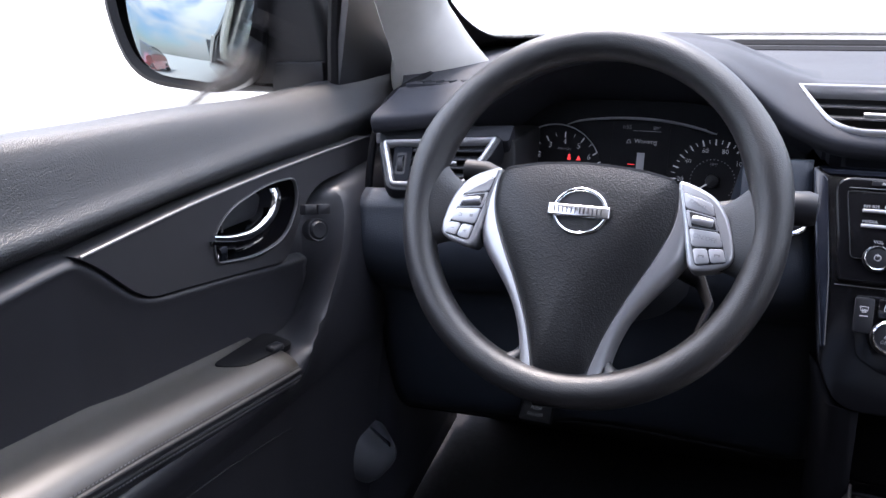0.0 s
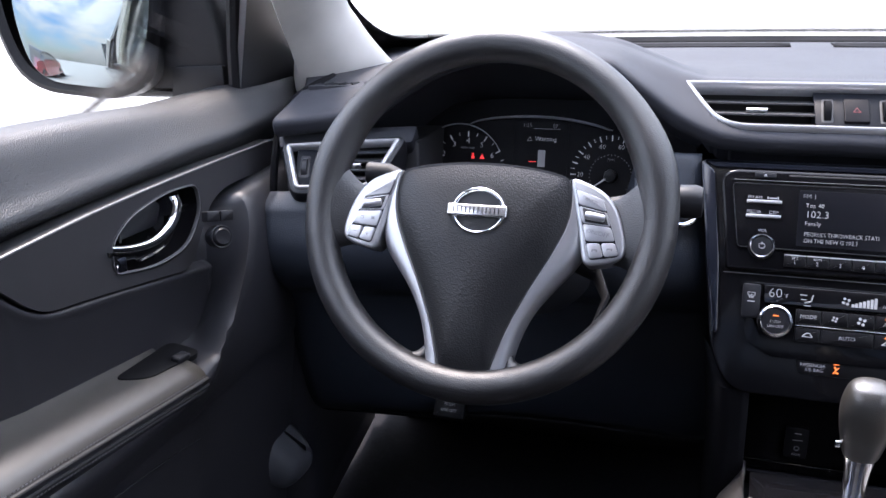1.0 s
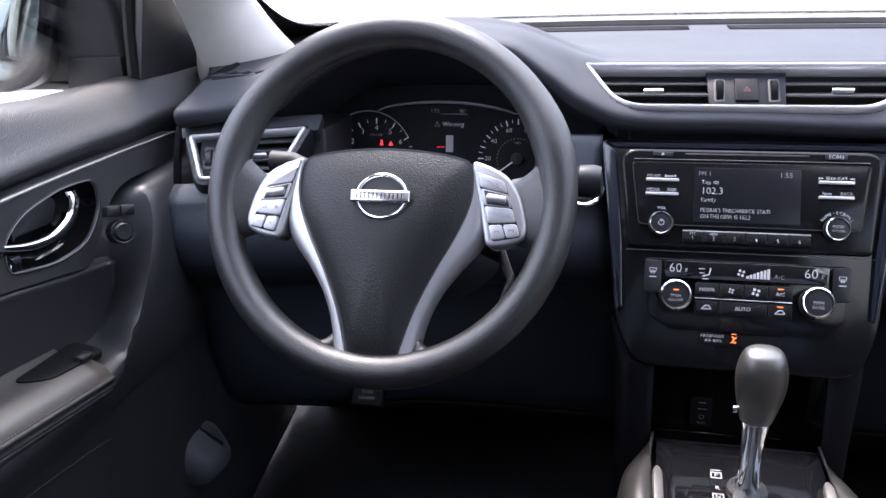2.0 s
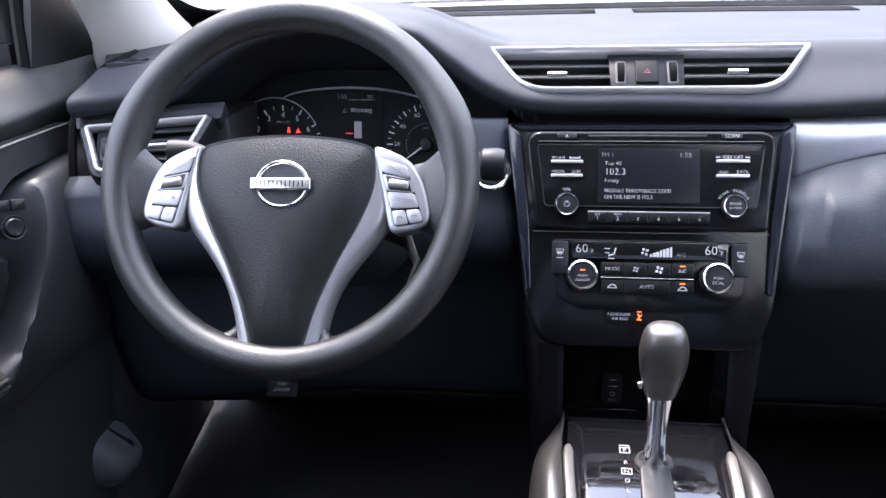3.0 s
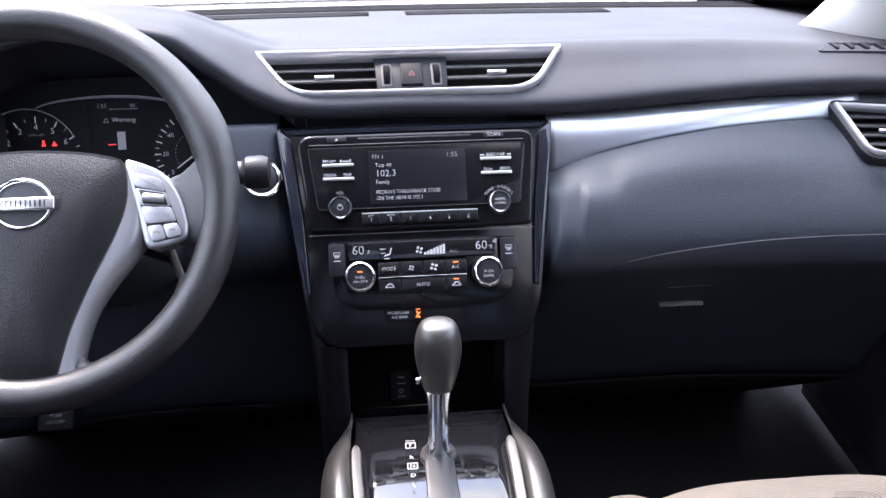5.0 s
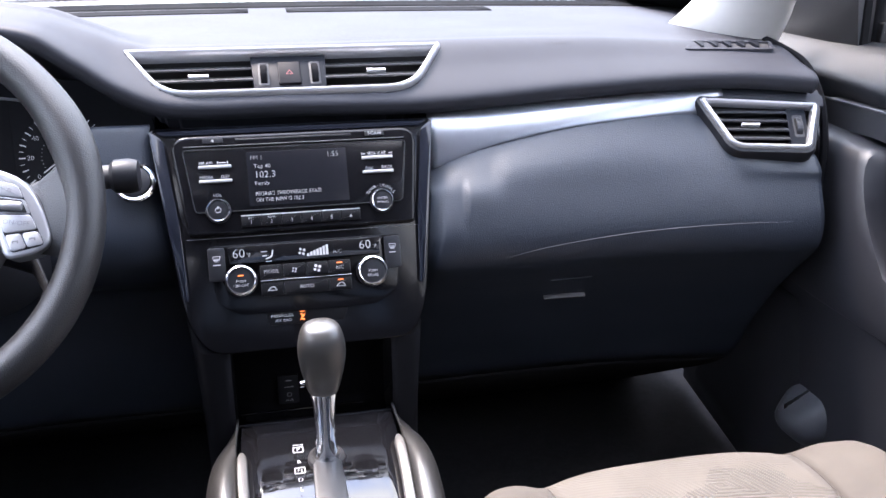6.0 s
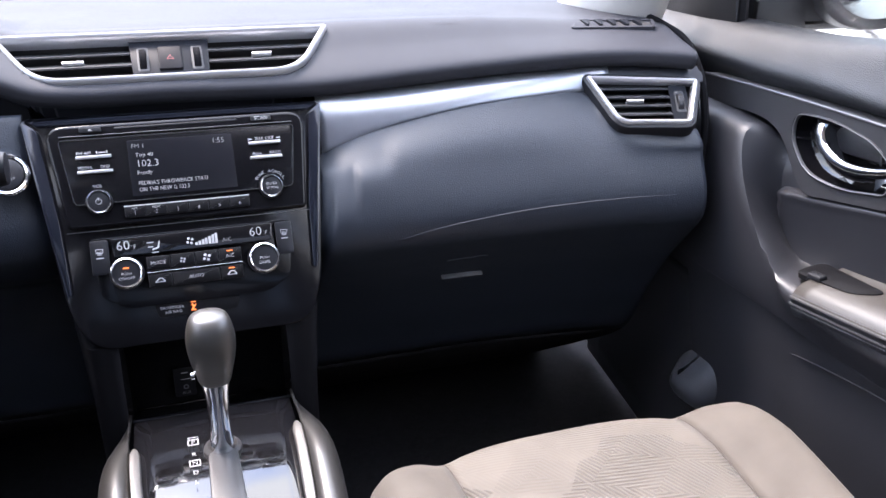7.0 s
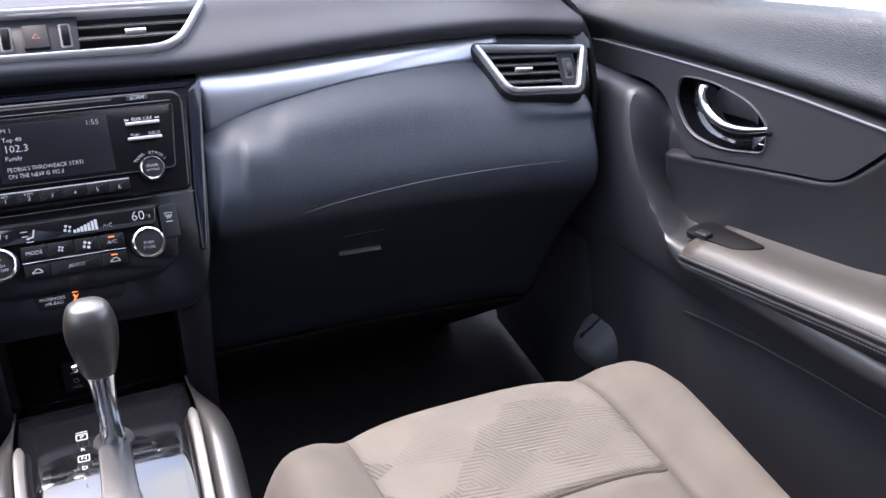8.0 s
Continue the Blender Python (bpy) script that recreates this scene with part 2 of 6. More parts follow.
def loft(sections, nu=6, nv=4, closed=False):
    """A smooth skin through sections of equal length."""
    fine = [spline(s, nv, closed) for s in sections]
    cols = [spline([f[j] for f in fine], nu) for j in range(len(fine[0]))]
    return sheet([[c[i] for c in cols] for i in range(len(cols[0]))], closed)


def capped(bm):
    edges = [e for e in bm.edges if e.is_boundary]
    bmesh.ops.holes_fill(bm, edges=edges)
    return bm


def fillet(corners, r, n=5):
    """A closed outline with rounded corners; r a number, or one for each corner."""
    out, k = [], len(corners)
    for i in range(k):
        p, a, b = Vector(corners[i]), Vector(corners[i - 1]), Vector(corners[(i + 1) % k])
        rr = r[i] if isinstance(r, (list, tuple)) else r
        da, db = (a - p), (b - p)
        c = min(rr, da.length * 0.49, db.length * 0.49)
        s, e = p + da.normalized() * c, p + db.normalized() * c
        for j in range(n + 1):
            t = j / n
            out.append((1 - t) ** 2 * s + 2 * t * (1 - t) * p + t * t * e)
    return out


def box_outline(x0, y0, x1, y1, r=0.001, n=3):
    return fillet([(x0, y0), (x1, y0), (x1, y1), (x0, y1)], r, n)


def slab(outline, w0, w1, bevel=0.0005, bm=None, seg=2):
    """A plate with a flat face: outline in (u, v), from depth w0 to w1 with a rounded front edge."""
    bm = bm or bmesh.new()
    cu = sum(p[0] for p in outline) / len(outline)
    cv = sum(p[1] for p in outline) / len(outline)
    size = max(max(abs(p[0] - cu), abs(p[1] - cv)) for p in outline)
    levels = [(w0, 0.0)]
    for i in range(seg + 1):
        a = i / seg * math.pi / 2
        levels.append((w1 - bevel + bevel * math.sin(a), bevel * (1 - math.cos(a))))
    norms = outline_normals(outline)
    rings = [[bm.verts.new((p[0] + n[0] * ins, p[1] + n[1] * ins, w)) for p, n in zip(outline, norms)] for w, ins in levels]
    k = len(outline)
    for a, b in zip(rings, rings[1:]):
        for j in range(k):
            bm.faces.new((a[j], a[(j + 1) % k], b[(j + 1) % k], b[j]))
    bm.faces.new(rings[-1])
    bm.faces.new(rings[0][::-1])
    return bm


def outline_normals(outline):
    """Unit normals that point inwards."""
    k = len(outline)
    area = sum(outline[i - 1][0] * outline[i][1] - outline[i][0] * outline[i - 1][1] for i in range(k))
    s = 1 if area > 0 else -1
    out = []
    for i in range(k):
        t = Vector(outline[(i + 1) % k][:2]) - Vector(outline[i - 1][:2])
        t = t.normalized() if t.length > 1e-9 else Vector((1, 0))
        out.append(Vector((-t.y * s, t.x * s)))
    return out


def ring(outline, profile, bm=None):
    """A closed moulding along outline; profile in (inwards, depth)."""
    bm = bm or bmesh.new()
    norms = outline_normals(outline)
    rows = [[Vector((p[0] + n[0] * a, p[1] + n[1] * a, w)) for p, n in zip(outline, norms)] for a, w in profile]
    return sheet([*rows, rows[0]], True, bm)


def round_profile(width, w0, w1, n=8):
    """A half-round moulding section."""
    return [(0, w0)] + [(width / 2 - width / 2 * math.cos(math.pi * i / n), w0 + (w1 - w0) * (0.4 + 0.6 * math.sin(math.pi * i / n))) for i in range(n + 1)] + [(width, w0)]


def tube(path, radius, n=12, bm=None, closed=False, flat=1.0):
    """A round bar along path; radius a number, or one for each point."""
    bm = bm or bmesh.new()
    pts = [Vector(p) for p in path]
    k = len(pts)
    rows, side = [], None
    for i, p in enumerate(pts):
        t = ((pts[(i + 1) % k] if closed or i + 1 < k else p) - (pts[i - 1] if closed or i else p)).normalized()
        if side is None:
            side = t.orthogonal().normalized()
        side = (side - t * side.dot(t)).normalized()
        up = t.cross(side)
        r = radius[i] if isinstance(radius, (list, tuple)) else radius
        rows.append([p + (side * math.cos(2 * math.pi * j / n) + up * math.sin(2 * math.pi * j / n) * flat) * r for j in range(n)])
    if closed:
        return sheet([*rows, rows[0]], True, bm)
    return capped(sheet(rows, True, bm))


def lathe(profile, n=28, bm=None):
    """A turned shape about w; profile in (radius, w)."""
    bm = bm or bmesh.new()
    rows = [[Vector((max(r, 1e-5) * math.cos(2 * math.pi * j / n), max(r, 1e-5) * math.sin(2 * math.pi * j / n), w)) for j in range(n)] for r, w in profile]
    return sheet(rows, True, bm)


def shifted(bm, *xyz):
    bmesh.ops.translate(bm, vec=xyz, verts=bm.verts)
    return bm


def plane_at(origin, lean, turn=0.0):
    """The frame of a face that leans back by lean degrees: u right, v up along it, w out of it towards the seats."""
    a = radians(lean)
    m = Matrix(((1, 0, 0), (0, math.sin(a), -math.cos(a)), (0, math.cos(a), math.sin(a)))).to_4x4()
    return Matrix.Translation(origin) @ Matrix.Rotation(radians(turn), 4, "Z") @ m


def writing(words, size, m, u, v, w, mat, parent, name="lettering", spin=0.0, centre=True, squeeze=1.0):
    """Lettering as a flat mesh on a face."""
    cu = bpy.data.curves.new("type", "FONT")
    cu.body, cu.size, cu.resolution_u, cu.offset = words, size, 2, -0.012 * size
    cu.align_x, cu.align_y = ("CENTER" if centre else "LEFT"), "CENTER"
    tmp = new("type", cu)
    me = bpy.data.meshes.new_from_object(tmp.evaluated_get(bpy.context.evaluated_depsgraph_get()))
    bpy.data.objects.remove(tmp)
    me.name = name
    me.transform(m @ Matrix.Translation((u, v, w)) @ Matrix.Rotation(spin, 4, "Z") @ Matrix.Diagonal((squeeze, 1, 1, 1)))
    me.materials.clear()
    me.materials.append(mat)
    ob = new(name, me)
    ob.parent = parent
    return ob


def bars(rects, m, w, mat, parent, name="marking"):
    """Small flat printed marks; rects (u0, v0, u1, v1)."""
    for u0, v0, u1, v1 in rects:
        bm = bmesh.new()
        bm.faces.new([bm.verts.new(p) for p in ((u0, v0, w), (u1, v0, w), (u1, v1, w), (u0, v1, w))])
        part(name, bm, mat, parent, smooth=False, m=m)


def mirrored(ob_from, name, label=""):
    """The same thing on the other side of the car."""
    made = {}
    flip = Matrix.Diagonal((-1, 1, 1, 1))
    for o in (ob_from, *ob_from.children_recursive):
        c = o.copy()
        if o.data:
            c.data = o.data.copy()
            c.data.transform(flip)
            c.data.flip_normals()
        scene.collection.objects.link(c)
        made[o] = c
        c.parent = made.get(o.parent)
        c.name = name if o is ob_from else o.name.split(".")[0]
    if label:
        made[ob_from]["label"] = label
    return made[ob_from]


# ---- the lot outside ----
ground = part("ground", sheet([[Vector((x, y, 0)) for x in (-400, -40, -10, 10, 40, 400)] for y in (-400, -40, -10, 10, 40, 400)]), concrete, smooth=False)
tagged(ground, "pale sunlit concrete of the car lot", "ground", kind="structure")


for i, y in enumerate((6.0, 12.0, 18.0, 24.0, 30.0, 36.0)):
    joint = part("ground_joint", slab(box_outline(-40, y, 40, y + 0.03, 0.005, 1), 0.0, 0.004, 0.001), rubber)
    tagged(joint, "dark joint between concrete slabs", "ground joint", "concrete joints", "structure")


# ---- the car's shell ----
def panel_box(name, x0, x1, y0, y1, z0, z1, mat, label, category, bevel=0.01):
    m = Matrix.Translation((0, 0, 0))
    ob = part(name, slab(box_outline(x0, y0, x1, y1, 0.02), z0, z1, bevel), mat, m=m)
    return tagged(ob, label, category, kind="structure")


panel_box("floor", -0.82, 0.82, -2.4, 1.45, 0.34, 0.385, carpet, "black carpet on the car floor", "floor")
bm = bmesh.new()
rims = []
for ln in (box_outline(-0.66, -2.3, 0.66, 0.32, 0.04),):
    vs = [bm.verts.new((p[0], p[1], 1.60)) for p in ln]
    rims += [bm.edges.new((vs[i], vs[(i + 1) % len(vs)])) for i in range(len(vs))]
bmesh.ops.triangle_fill(bm, use_beauty=True, use_dissolve=False, edges=rims)
geom = bmesh.ops.extrude_face_region(bm, geom=bm.faces[:])
bmesh.ops.translate(bm, vec=(0, 0, 0.04), verts=[v for v in geom["geom"] if isinstance(v, bmesh.types.BMVert)])
tagged(part("ceiling", bm, headliner), "light grey cloth headliner under a closed roof", "ceiling", kind="structure")
panel_box("wall_firewall", -0.82, 0.82, 1.45, 1.50, 0.34, 1.10, carpet, "black carpeted bulkhead under the dashboard", "wall")
# unseen wall, added to keep low light from the rear windows off the footwells
panel_box("wall_seatbacks", -0.78, 0.78, -0.66, -0.58, 0.385, 0.98, carpet, "added unseen black wall that blocks low light from the rear", "wall")
panel_box("wall_rear", -0.82, 0.82, -2.45, -2.40, 0.34, 1.08, hard_plastic, "dark plastic inside of the tailgate", "wall")
for s, side in ((-1, "left"), (1, "right")):
    panel_box("wall_rear_" + side, s * 0.80 if s > 0 else -0.86, 0.86 if s > 0 else -0.80, -2.4, -0.42, 0.34, 1.08, hard_plastic, "dark plastic rear side panel", "wall")
    post = part("pillar_rear_" + side, tube([(s * 0.80, -0.42, 1.02), (s * 0.77, -0.44, 1.25), (s * 0.66, -0.46, 1.62)], 0.05, 10, flat=0.5), pillar_cloth)
    tagged(post, "light grey cloth-covered centre pillar", "pillar", kind="structure")
    post = part("pillar_tail_" + side, tube([(s * 0.80, -2.1, 1.02), (s * 0.76, -2.0, 1.25), (s * 0.64, -1.75, 1.62)], 0.09, 10, flat=0.5), pillar_cloth)
    tagged(post, "light grey cloth-covered rear pillar", "pillar", kind="structure")
    # windscreen pillar
    secs = []
    for x, y, z, w, d in ((0.772, 1.09, 1.02, 0.105, 0.10), (0.758, 0.985, 1.09, 0.080, 0.085), (0.757, 0.935, 1.15, 0.060, 0.08), (0.745, 0.875, 1.21, 0.050, 0.075), (0.67, 0.62, 1.42, 0.050, 0.065), (0.61, 0.34, 1.60, 0.055, 0.06)):
        secs.append([Vector((s * (x + w * a) - (0.055 if s > 0 and z < 1.3 else 0.0), y + d * b - (0.02 if s > 0 and z < 1.3 else 0.0), z + d * c)) for a, b, c in ((-1.15, 0.55, 0.30), (-0.9, -0.1, -0.05), (-0.1, -0.45, -0.35), (0.40 if s > 0 or not 1.1 < z < 1.3 else 0.14, -0.40, -0.33), (0.72 if s > 0 or not 1.1 < z < 1.3 else 0.40, 0.3, 0.2), (0.0, 0.7, 0.5))])
    pil = part("pillar_front_" + side, capped(loft(secs, 5, 4, True)), pillar_cloth)
    tagged(pil, "light grey windscreen pillar trim", "pillar", kind="structure")

for s, side in ((-1, "left"), (1, "right")):
    rg = part("window_rear_" + side, sheet([[Vector((s * (0.845 - 0.36 * (z - 1.07)), y, z)) for y in (-0.42, -1.2, -2.1)] for z in (1.06, 1.30, 1.62)]), privacy_glass, thick=0.004)
    tagged(rg, "tinted glass of the rear side window", "window", kind="structure")
rg = part("window_tail", sheet([[Vector((x, y, z)) for x in (-0.82, 0, 0.82)] for y, z in ((-2.42, 1.06), (-2.36, 1.30), (-2.25, 1.62))]), privacy_glass, thick=0.004)
tagged(rg, "tinted glass of the tailgate", "window", kind="structure")
glass_rows = [[Vector((x * w, y - 0.10 * (x * w / 0.75) ** 2, z)) for x in [i / 12 - 1 for i in range(25)]] for w, y, z in ((0.88, 1.47, 1.06), (0.82, 1.20, 1.215), (0.76, 0.90, 1.38), (0.70, 0.60, 1.52), (0.66, 0.36, 1.61))]
windscreen = part("window_screen", sheet(glass_rows), window_glass, thick=0.005)
windscreen.visible_shadow = False
tagged(windscreen, "clear curved windscreen glass with a small printed mark", "windscreen", kind="structure")
bars([(-0.018, 0.004, 0.018, 0.007), (-0.018, -0.002, 0.010, 0.001)], plane_at((-0.668, 1.178, 1.1835), 62), 0.004, grey_print, windscreen, "printed_mark")
band = part("trim_screen_base", sheet([[Vector((x, y - 0.10 * (x / 0.75) ** 2, z)) for x in [i * 0.07 - 0.875 for i in range(26)]] for y, z in ((1.475, 1.04), (1.45, 1.080), (1.432, 1.102), (1.420, 1.1115), (1.412, 1.1120), (1.365, 1.1090), (1.345, 1.1040))]), screen_band, thick=0.002)
tagged(band, "black band along the foot of the windscreen", "windscreen trim", kind="structure")
for s, side in ((-1, "left"), (1, "right")):
    edge_line = spline([(-0.705, 0.93, 1.245), (-0.700, 0.985, 1.197), (-0.695, 1.03, 1.169), (-0.692, 1.10, 1.144), (-0.690, 1.20, 1.1275), (-0.665, 1.33, 1.1185), (-0.60, 1.375, 1.1135)], 5)
    rows = [[p, p + Vector((-0.012, 0.006, -0.003)), p + Vector((-0.07, 0.03, -0.02))] for p in edge_line]
    border = part("trim_screen_" + side, sheet([[Vector((-s * p.x - (0.018 if s > 0 else 0.0), p.y, p.z)) for p in r] for r in rows]), screen_band, thick=0.003)
    tagged(border, "black border of the windscreen beside the pillar", "windscreen trim", kind="structure")
    seal = part("trim_door_seal_" + side, tube(spline([(s * 0.715 - 0.010 * (s > 0), 0.93, 1.095), (s * 0.716 - 0.018 * (s > 0), 0.86, 1.090), (s * 0.716 - 0.020 * (s > 0), 0.79, 1.075), (s * 0.714 - 0.020 * (s > 0), 0.745, 1.040), (s * 0.712 - 0.020 * (s > 0), 0.722, 1.0), (s * 0.710 - 0.020 * (s > 0), 0.710, 0.95), (s * 0.705 - 0.018 * (s > 0), 0.715, 0.86)], 5), 0.0055, 8), screen_band)
    tagged(seal, "black rubber seal between door and dashboard", "door seal", kind="structure")
body_shell = []
for s, side in ((-1, "left"), (1, "right")):
    rows = [[Vector((s * x, y, z)) for y in (1.1, 0.6, 0.0, -0.6, -1.2, -1.9, -2.5)] for x, z in ((0.885, 1.075), (0.905, 1.05), (0.925, 0.95), (0.935, 0.80), (0.92, 0.55), (0.88, 0.35))]
    skin = part("wall_body_" + side, sheet(rows), body_paint, thick=0.01)
    tagged(skin, "grey painted outer side of the car", "car body", kind="structure")


# ---- dashboard ----
LIP_Z = [(-0.71, 1.043), (-0.63, 1.050), (-0.59, 1.056), (-0.55, 1.085), (-0.48, 1.122), (-0.38, 1.137), (-0.29, 1.121), (-0.235, 1.086), (-0.195, 1.058), (-0.14, 1.037), (0, 1.034), (0.17, 1.031), (0.35, 1.040), (0.5, 1.047), (0.6, 1.050), (0.71, 1.043)]
LIP_Y = [(0, 0.786), (0.17, 0.786), (0.35, 0.790), (0.5, 0.785), (0.6, 0.762), (0.71, 0.728)]


def lip(x):
    return knots(abs(x), LIP_Y), knots(x, LIP_Z)


def pad_section(x):
    y, z = lip(x)
    crest = knots(abs(x), [(0, 1.104), (0.4, 1.104), (0.6, 1.092), (0.71, 1.086)]) + max(0.0, z - 1.045) * 0.55
    h = min(0.022 + 0.035 * math.exp(-((x + 0.53) / 0.045) ** 2), (crest - z) * 0.75)
    drop = 0.10 * (x / 0.75) ** 2
    pts = [(1.40 - drop, 1.1060), (1.22 - drop, 1.1030), (1.05 - drop * 0.5, 1.1035), (y + 0.15, crest + 0.001), (y + 0.105, crest + 0.001), (y + 0.066, crest), (y + 0.030, crest - (crest - z - h) * 0.5), (y - 0.006, z + h), (y - 0.009, z + h * 0.45), (y - 0.001, z + 0.001), (y + 0.012, z + 0.001)]
    return [Vector((x * (1 + 0.13 * min(1.0, max(0.0, (p[0] - 0.80) / 0.22)) * abs(x / 0.715) ** 3), *p)) for p in pts]


def pad_height(x, y):
    """Height of the dash pad's upper skin."""
    pts = [p for p in spline(pad_section(x), 7) if p.z > 1.06]
    a, b = sorted(sorted(pts, key=lambda p: abs(p.y - y))[:2], key=lambda p: p.y)
    return a.z + (b.z - a.z) * (y - a.y) / (b.y - a.y)


# unseen filler blocks, added to stop daylight leaking in around the vents
core = part("wall_dash_core", slab(box_outline(-0.80, 0.965, 0.80, 1.40, 0.01), 0.66, 1.055, 0.005), deep_black)
tagged(core, "added black block that stops daylight behind the dashboard", "dashboard core", kind="structure")
for s, side in ((-1, "left"), (1, "right")):
    block = part("wall_dash_end_" + side, slab(box_outline(0.53 if s > 0 else -0.715, 0.79, 0.715 if s > 0 else -0.53, 0.95, 0.004), 0.80, 1.03, 0.003), deep_black)
    tagged(block, "added black block that stops daylight behind the end vent", "dashboard core", kind="structure")

dash = thing("dashboard", "dark grey soft-touch dashboard with slate metallic trim", "dashboard")
xs = [-0.715 + i * 1.43 / 110 for i in range(111)]


def open_for(bm, m, corners, radii):
    """Sinks the skin inside an opening, so that a vent can sit in it."""
    out, inv = fillet(corners, radii, 6), m.inverted()
    for v in bm.verts:
        p = inv @ v.co
        if abs(p.z) < 0.05 and inside(p, out):
            v.co = m @ Vector((p.x, p.y, -0.06))
    return bm


def inside(p, out):
    k, hit = len(out), False
    for i in range(k):
        a, b = out[i - 1], out[i]
        if (a.y > p.y) != (b.y > p.y) and p.x < (b.x - a.x) * (p.y - a.y) / (b.y - a.y) + a.x:
            hit = not hit
    return hit


MID = plane_at((0, 0.817, 1.0815), 54)
MID_SHAPE = [(-0.150, -0.041), (0.150, -0.041), (0.199, 0.038), (-0.199, 0.038)]
xs = [-0.706 + i * 1.382 / 320 for i in range(321)]
pad_skin = open_for(sheet([spline(pad_section(x), 7) for x in xs]), MID, [(x * 0.978, y * 0.90) for x, y in MID_SHAPE], [0.03, 0.03, 0.008, 0.008])
part("upper_pad", pad_skin, pad_plastic, dash, "dark grey grained soft pad with an instrument hood", thick=0.004)

# hollow under the instrument hood
rows = []
for i in range(45):
    x = -0.605 + i * 0.44 / 44
    y, z = lip(x)
    sx = (x + 0.385) / 0.22
    rows.append([Vector((x, y + 0.010, z)), Vector((x, y + 0.04, z - 0.006)), Vector((-0.385 + sx * 0.212, y + 0.11, min(z - 0.03, 1.085))), Vector((-0.385 + sx * 0.205, y + 0.16, min(z - 0.06, 1.055)))])
part("hood_lining", sheet([spline(r, 3) for r in rows]), pad_plastic, dash, "matt black lining under the hood")

BOTTOM = [(0.165, 0.965), (0.235, 0.988), (0.35, 1.008), (0.47, 1.016), (0.56, 1.016)]


def strip_rows():
    rows = []
    for i in range(41):
        x = 0.166 + i * 0.40 / 40
        y, z = lip(x)
        zb = knots(x, BOTTOM)
        yb = 0.759 + 0.012 * (x - 0.166) / 0.4
        rows.append(spline([Vector((x, y + 0.012, z - 0.003)), Vector((x, y + 0.003, z - 0.004)), Vector((x, (y + yb) / 2 - 0.001, (z + zb) / 2 + 0.003)), Vector((x, yb, zb + 0.002)), Vector((x, yb + 0.004, zb - 0.001))], 4))
    return rows


part("trim_strip", sheet(strip_rows()), slate_trim, dash, "slate blue metallic trim blade", thick=0.002)


def lower_section(a, top_y, top_z, shift):
    """The lower panel's section: top edge, bulge, and its fall towards the footwell."""
    if a > 0:
        return [(top_y + 0.004, top_z), (top_y - 0.004, top_z - 0.005), ((top_y + 0.716 + shift) / 2 - 0.006, (top_z + 0.940) / 2 - 0.002), (0.716 + shift, 0.940), (0.700 + shift, 0.905), (0.695 + shift, 0.880), (0.699 + shift, 0.858), (0.713 + shift, 0.838), (0.736 + shift, 0.81), (0.767 + shift, 0.77), (0.812 + shift, 0.70), (0.87 + shift, 0.60), (0.98, 0.50), (1.10, 0.42), (1.16, 0.38)]
    pts = [(top_y + 0.004, top_z), (top_y - 0.005, top_z - 0.005), ((top_y + 0.735 + shift) / 2 - 0.006, (top_z + 0.945) / 2 - 0.002), (0.735 + shift, 0.945), (0.724 + shift, 0.91), (0.728 + shift, 0.875), (0.750 + shift, 0.845), (0.772 + shift, 0.825), (0.785 + shift, 0.78), (0.80 + shift, 0.70), (0.85 + shift, 0.60), (0.98, 0.50), (1.10, 0.42), (1.16, 0.38)]
    return pts


END_SHIFT = [(0.165, 0.0), (0.4, 0.0), (0.55, -0.012), (0.62, -0.022), (0.71, -0.034)]


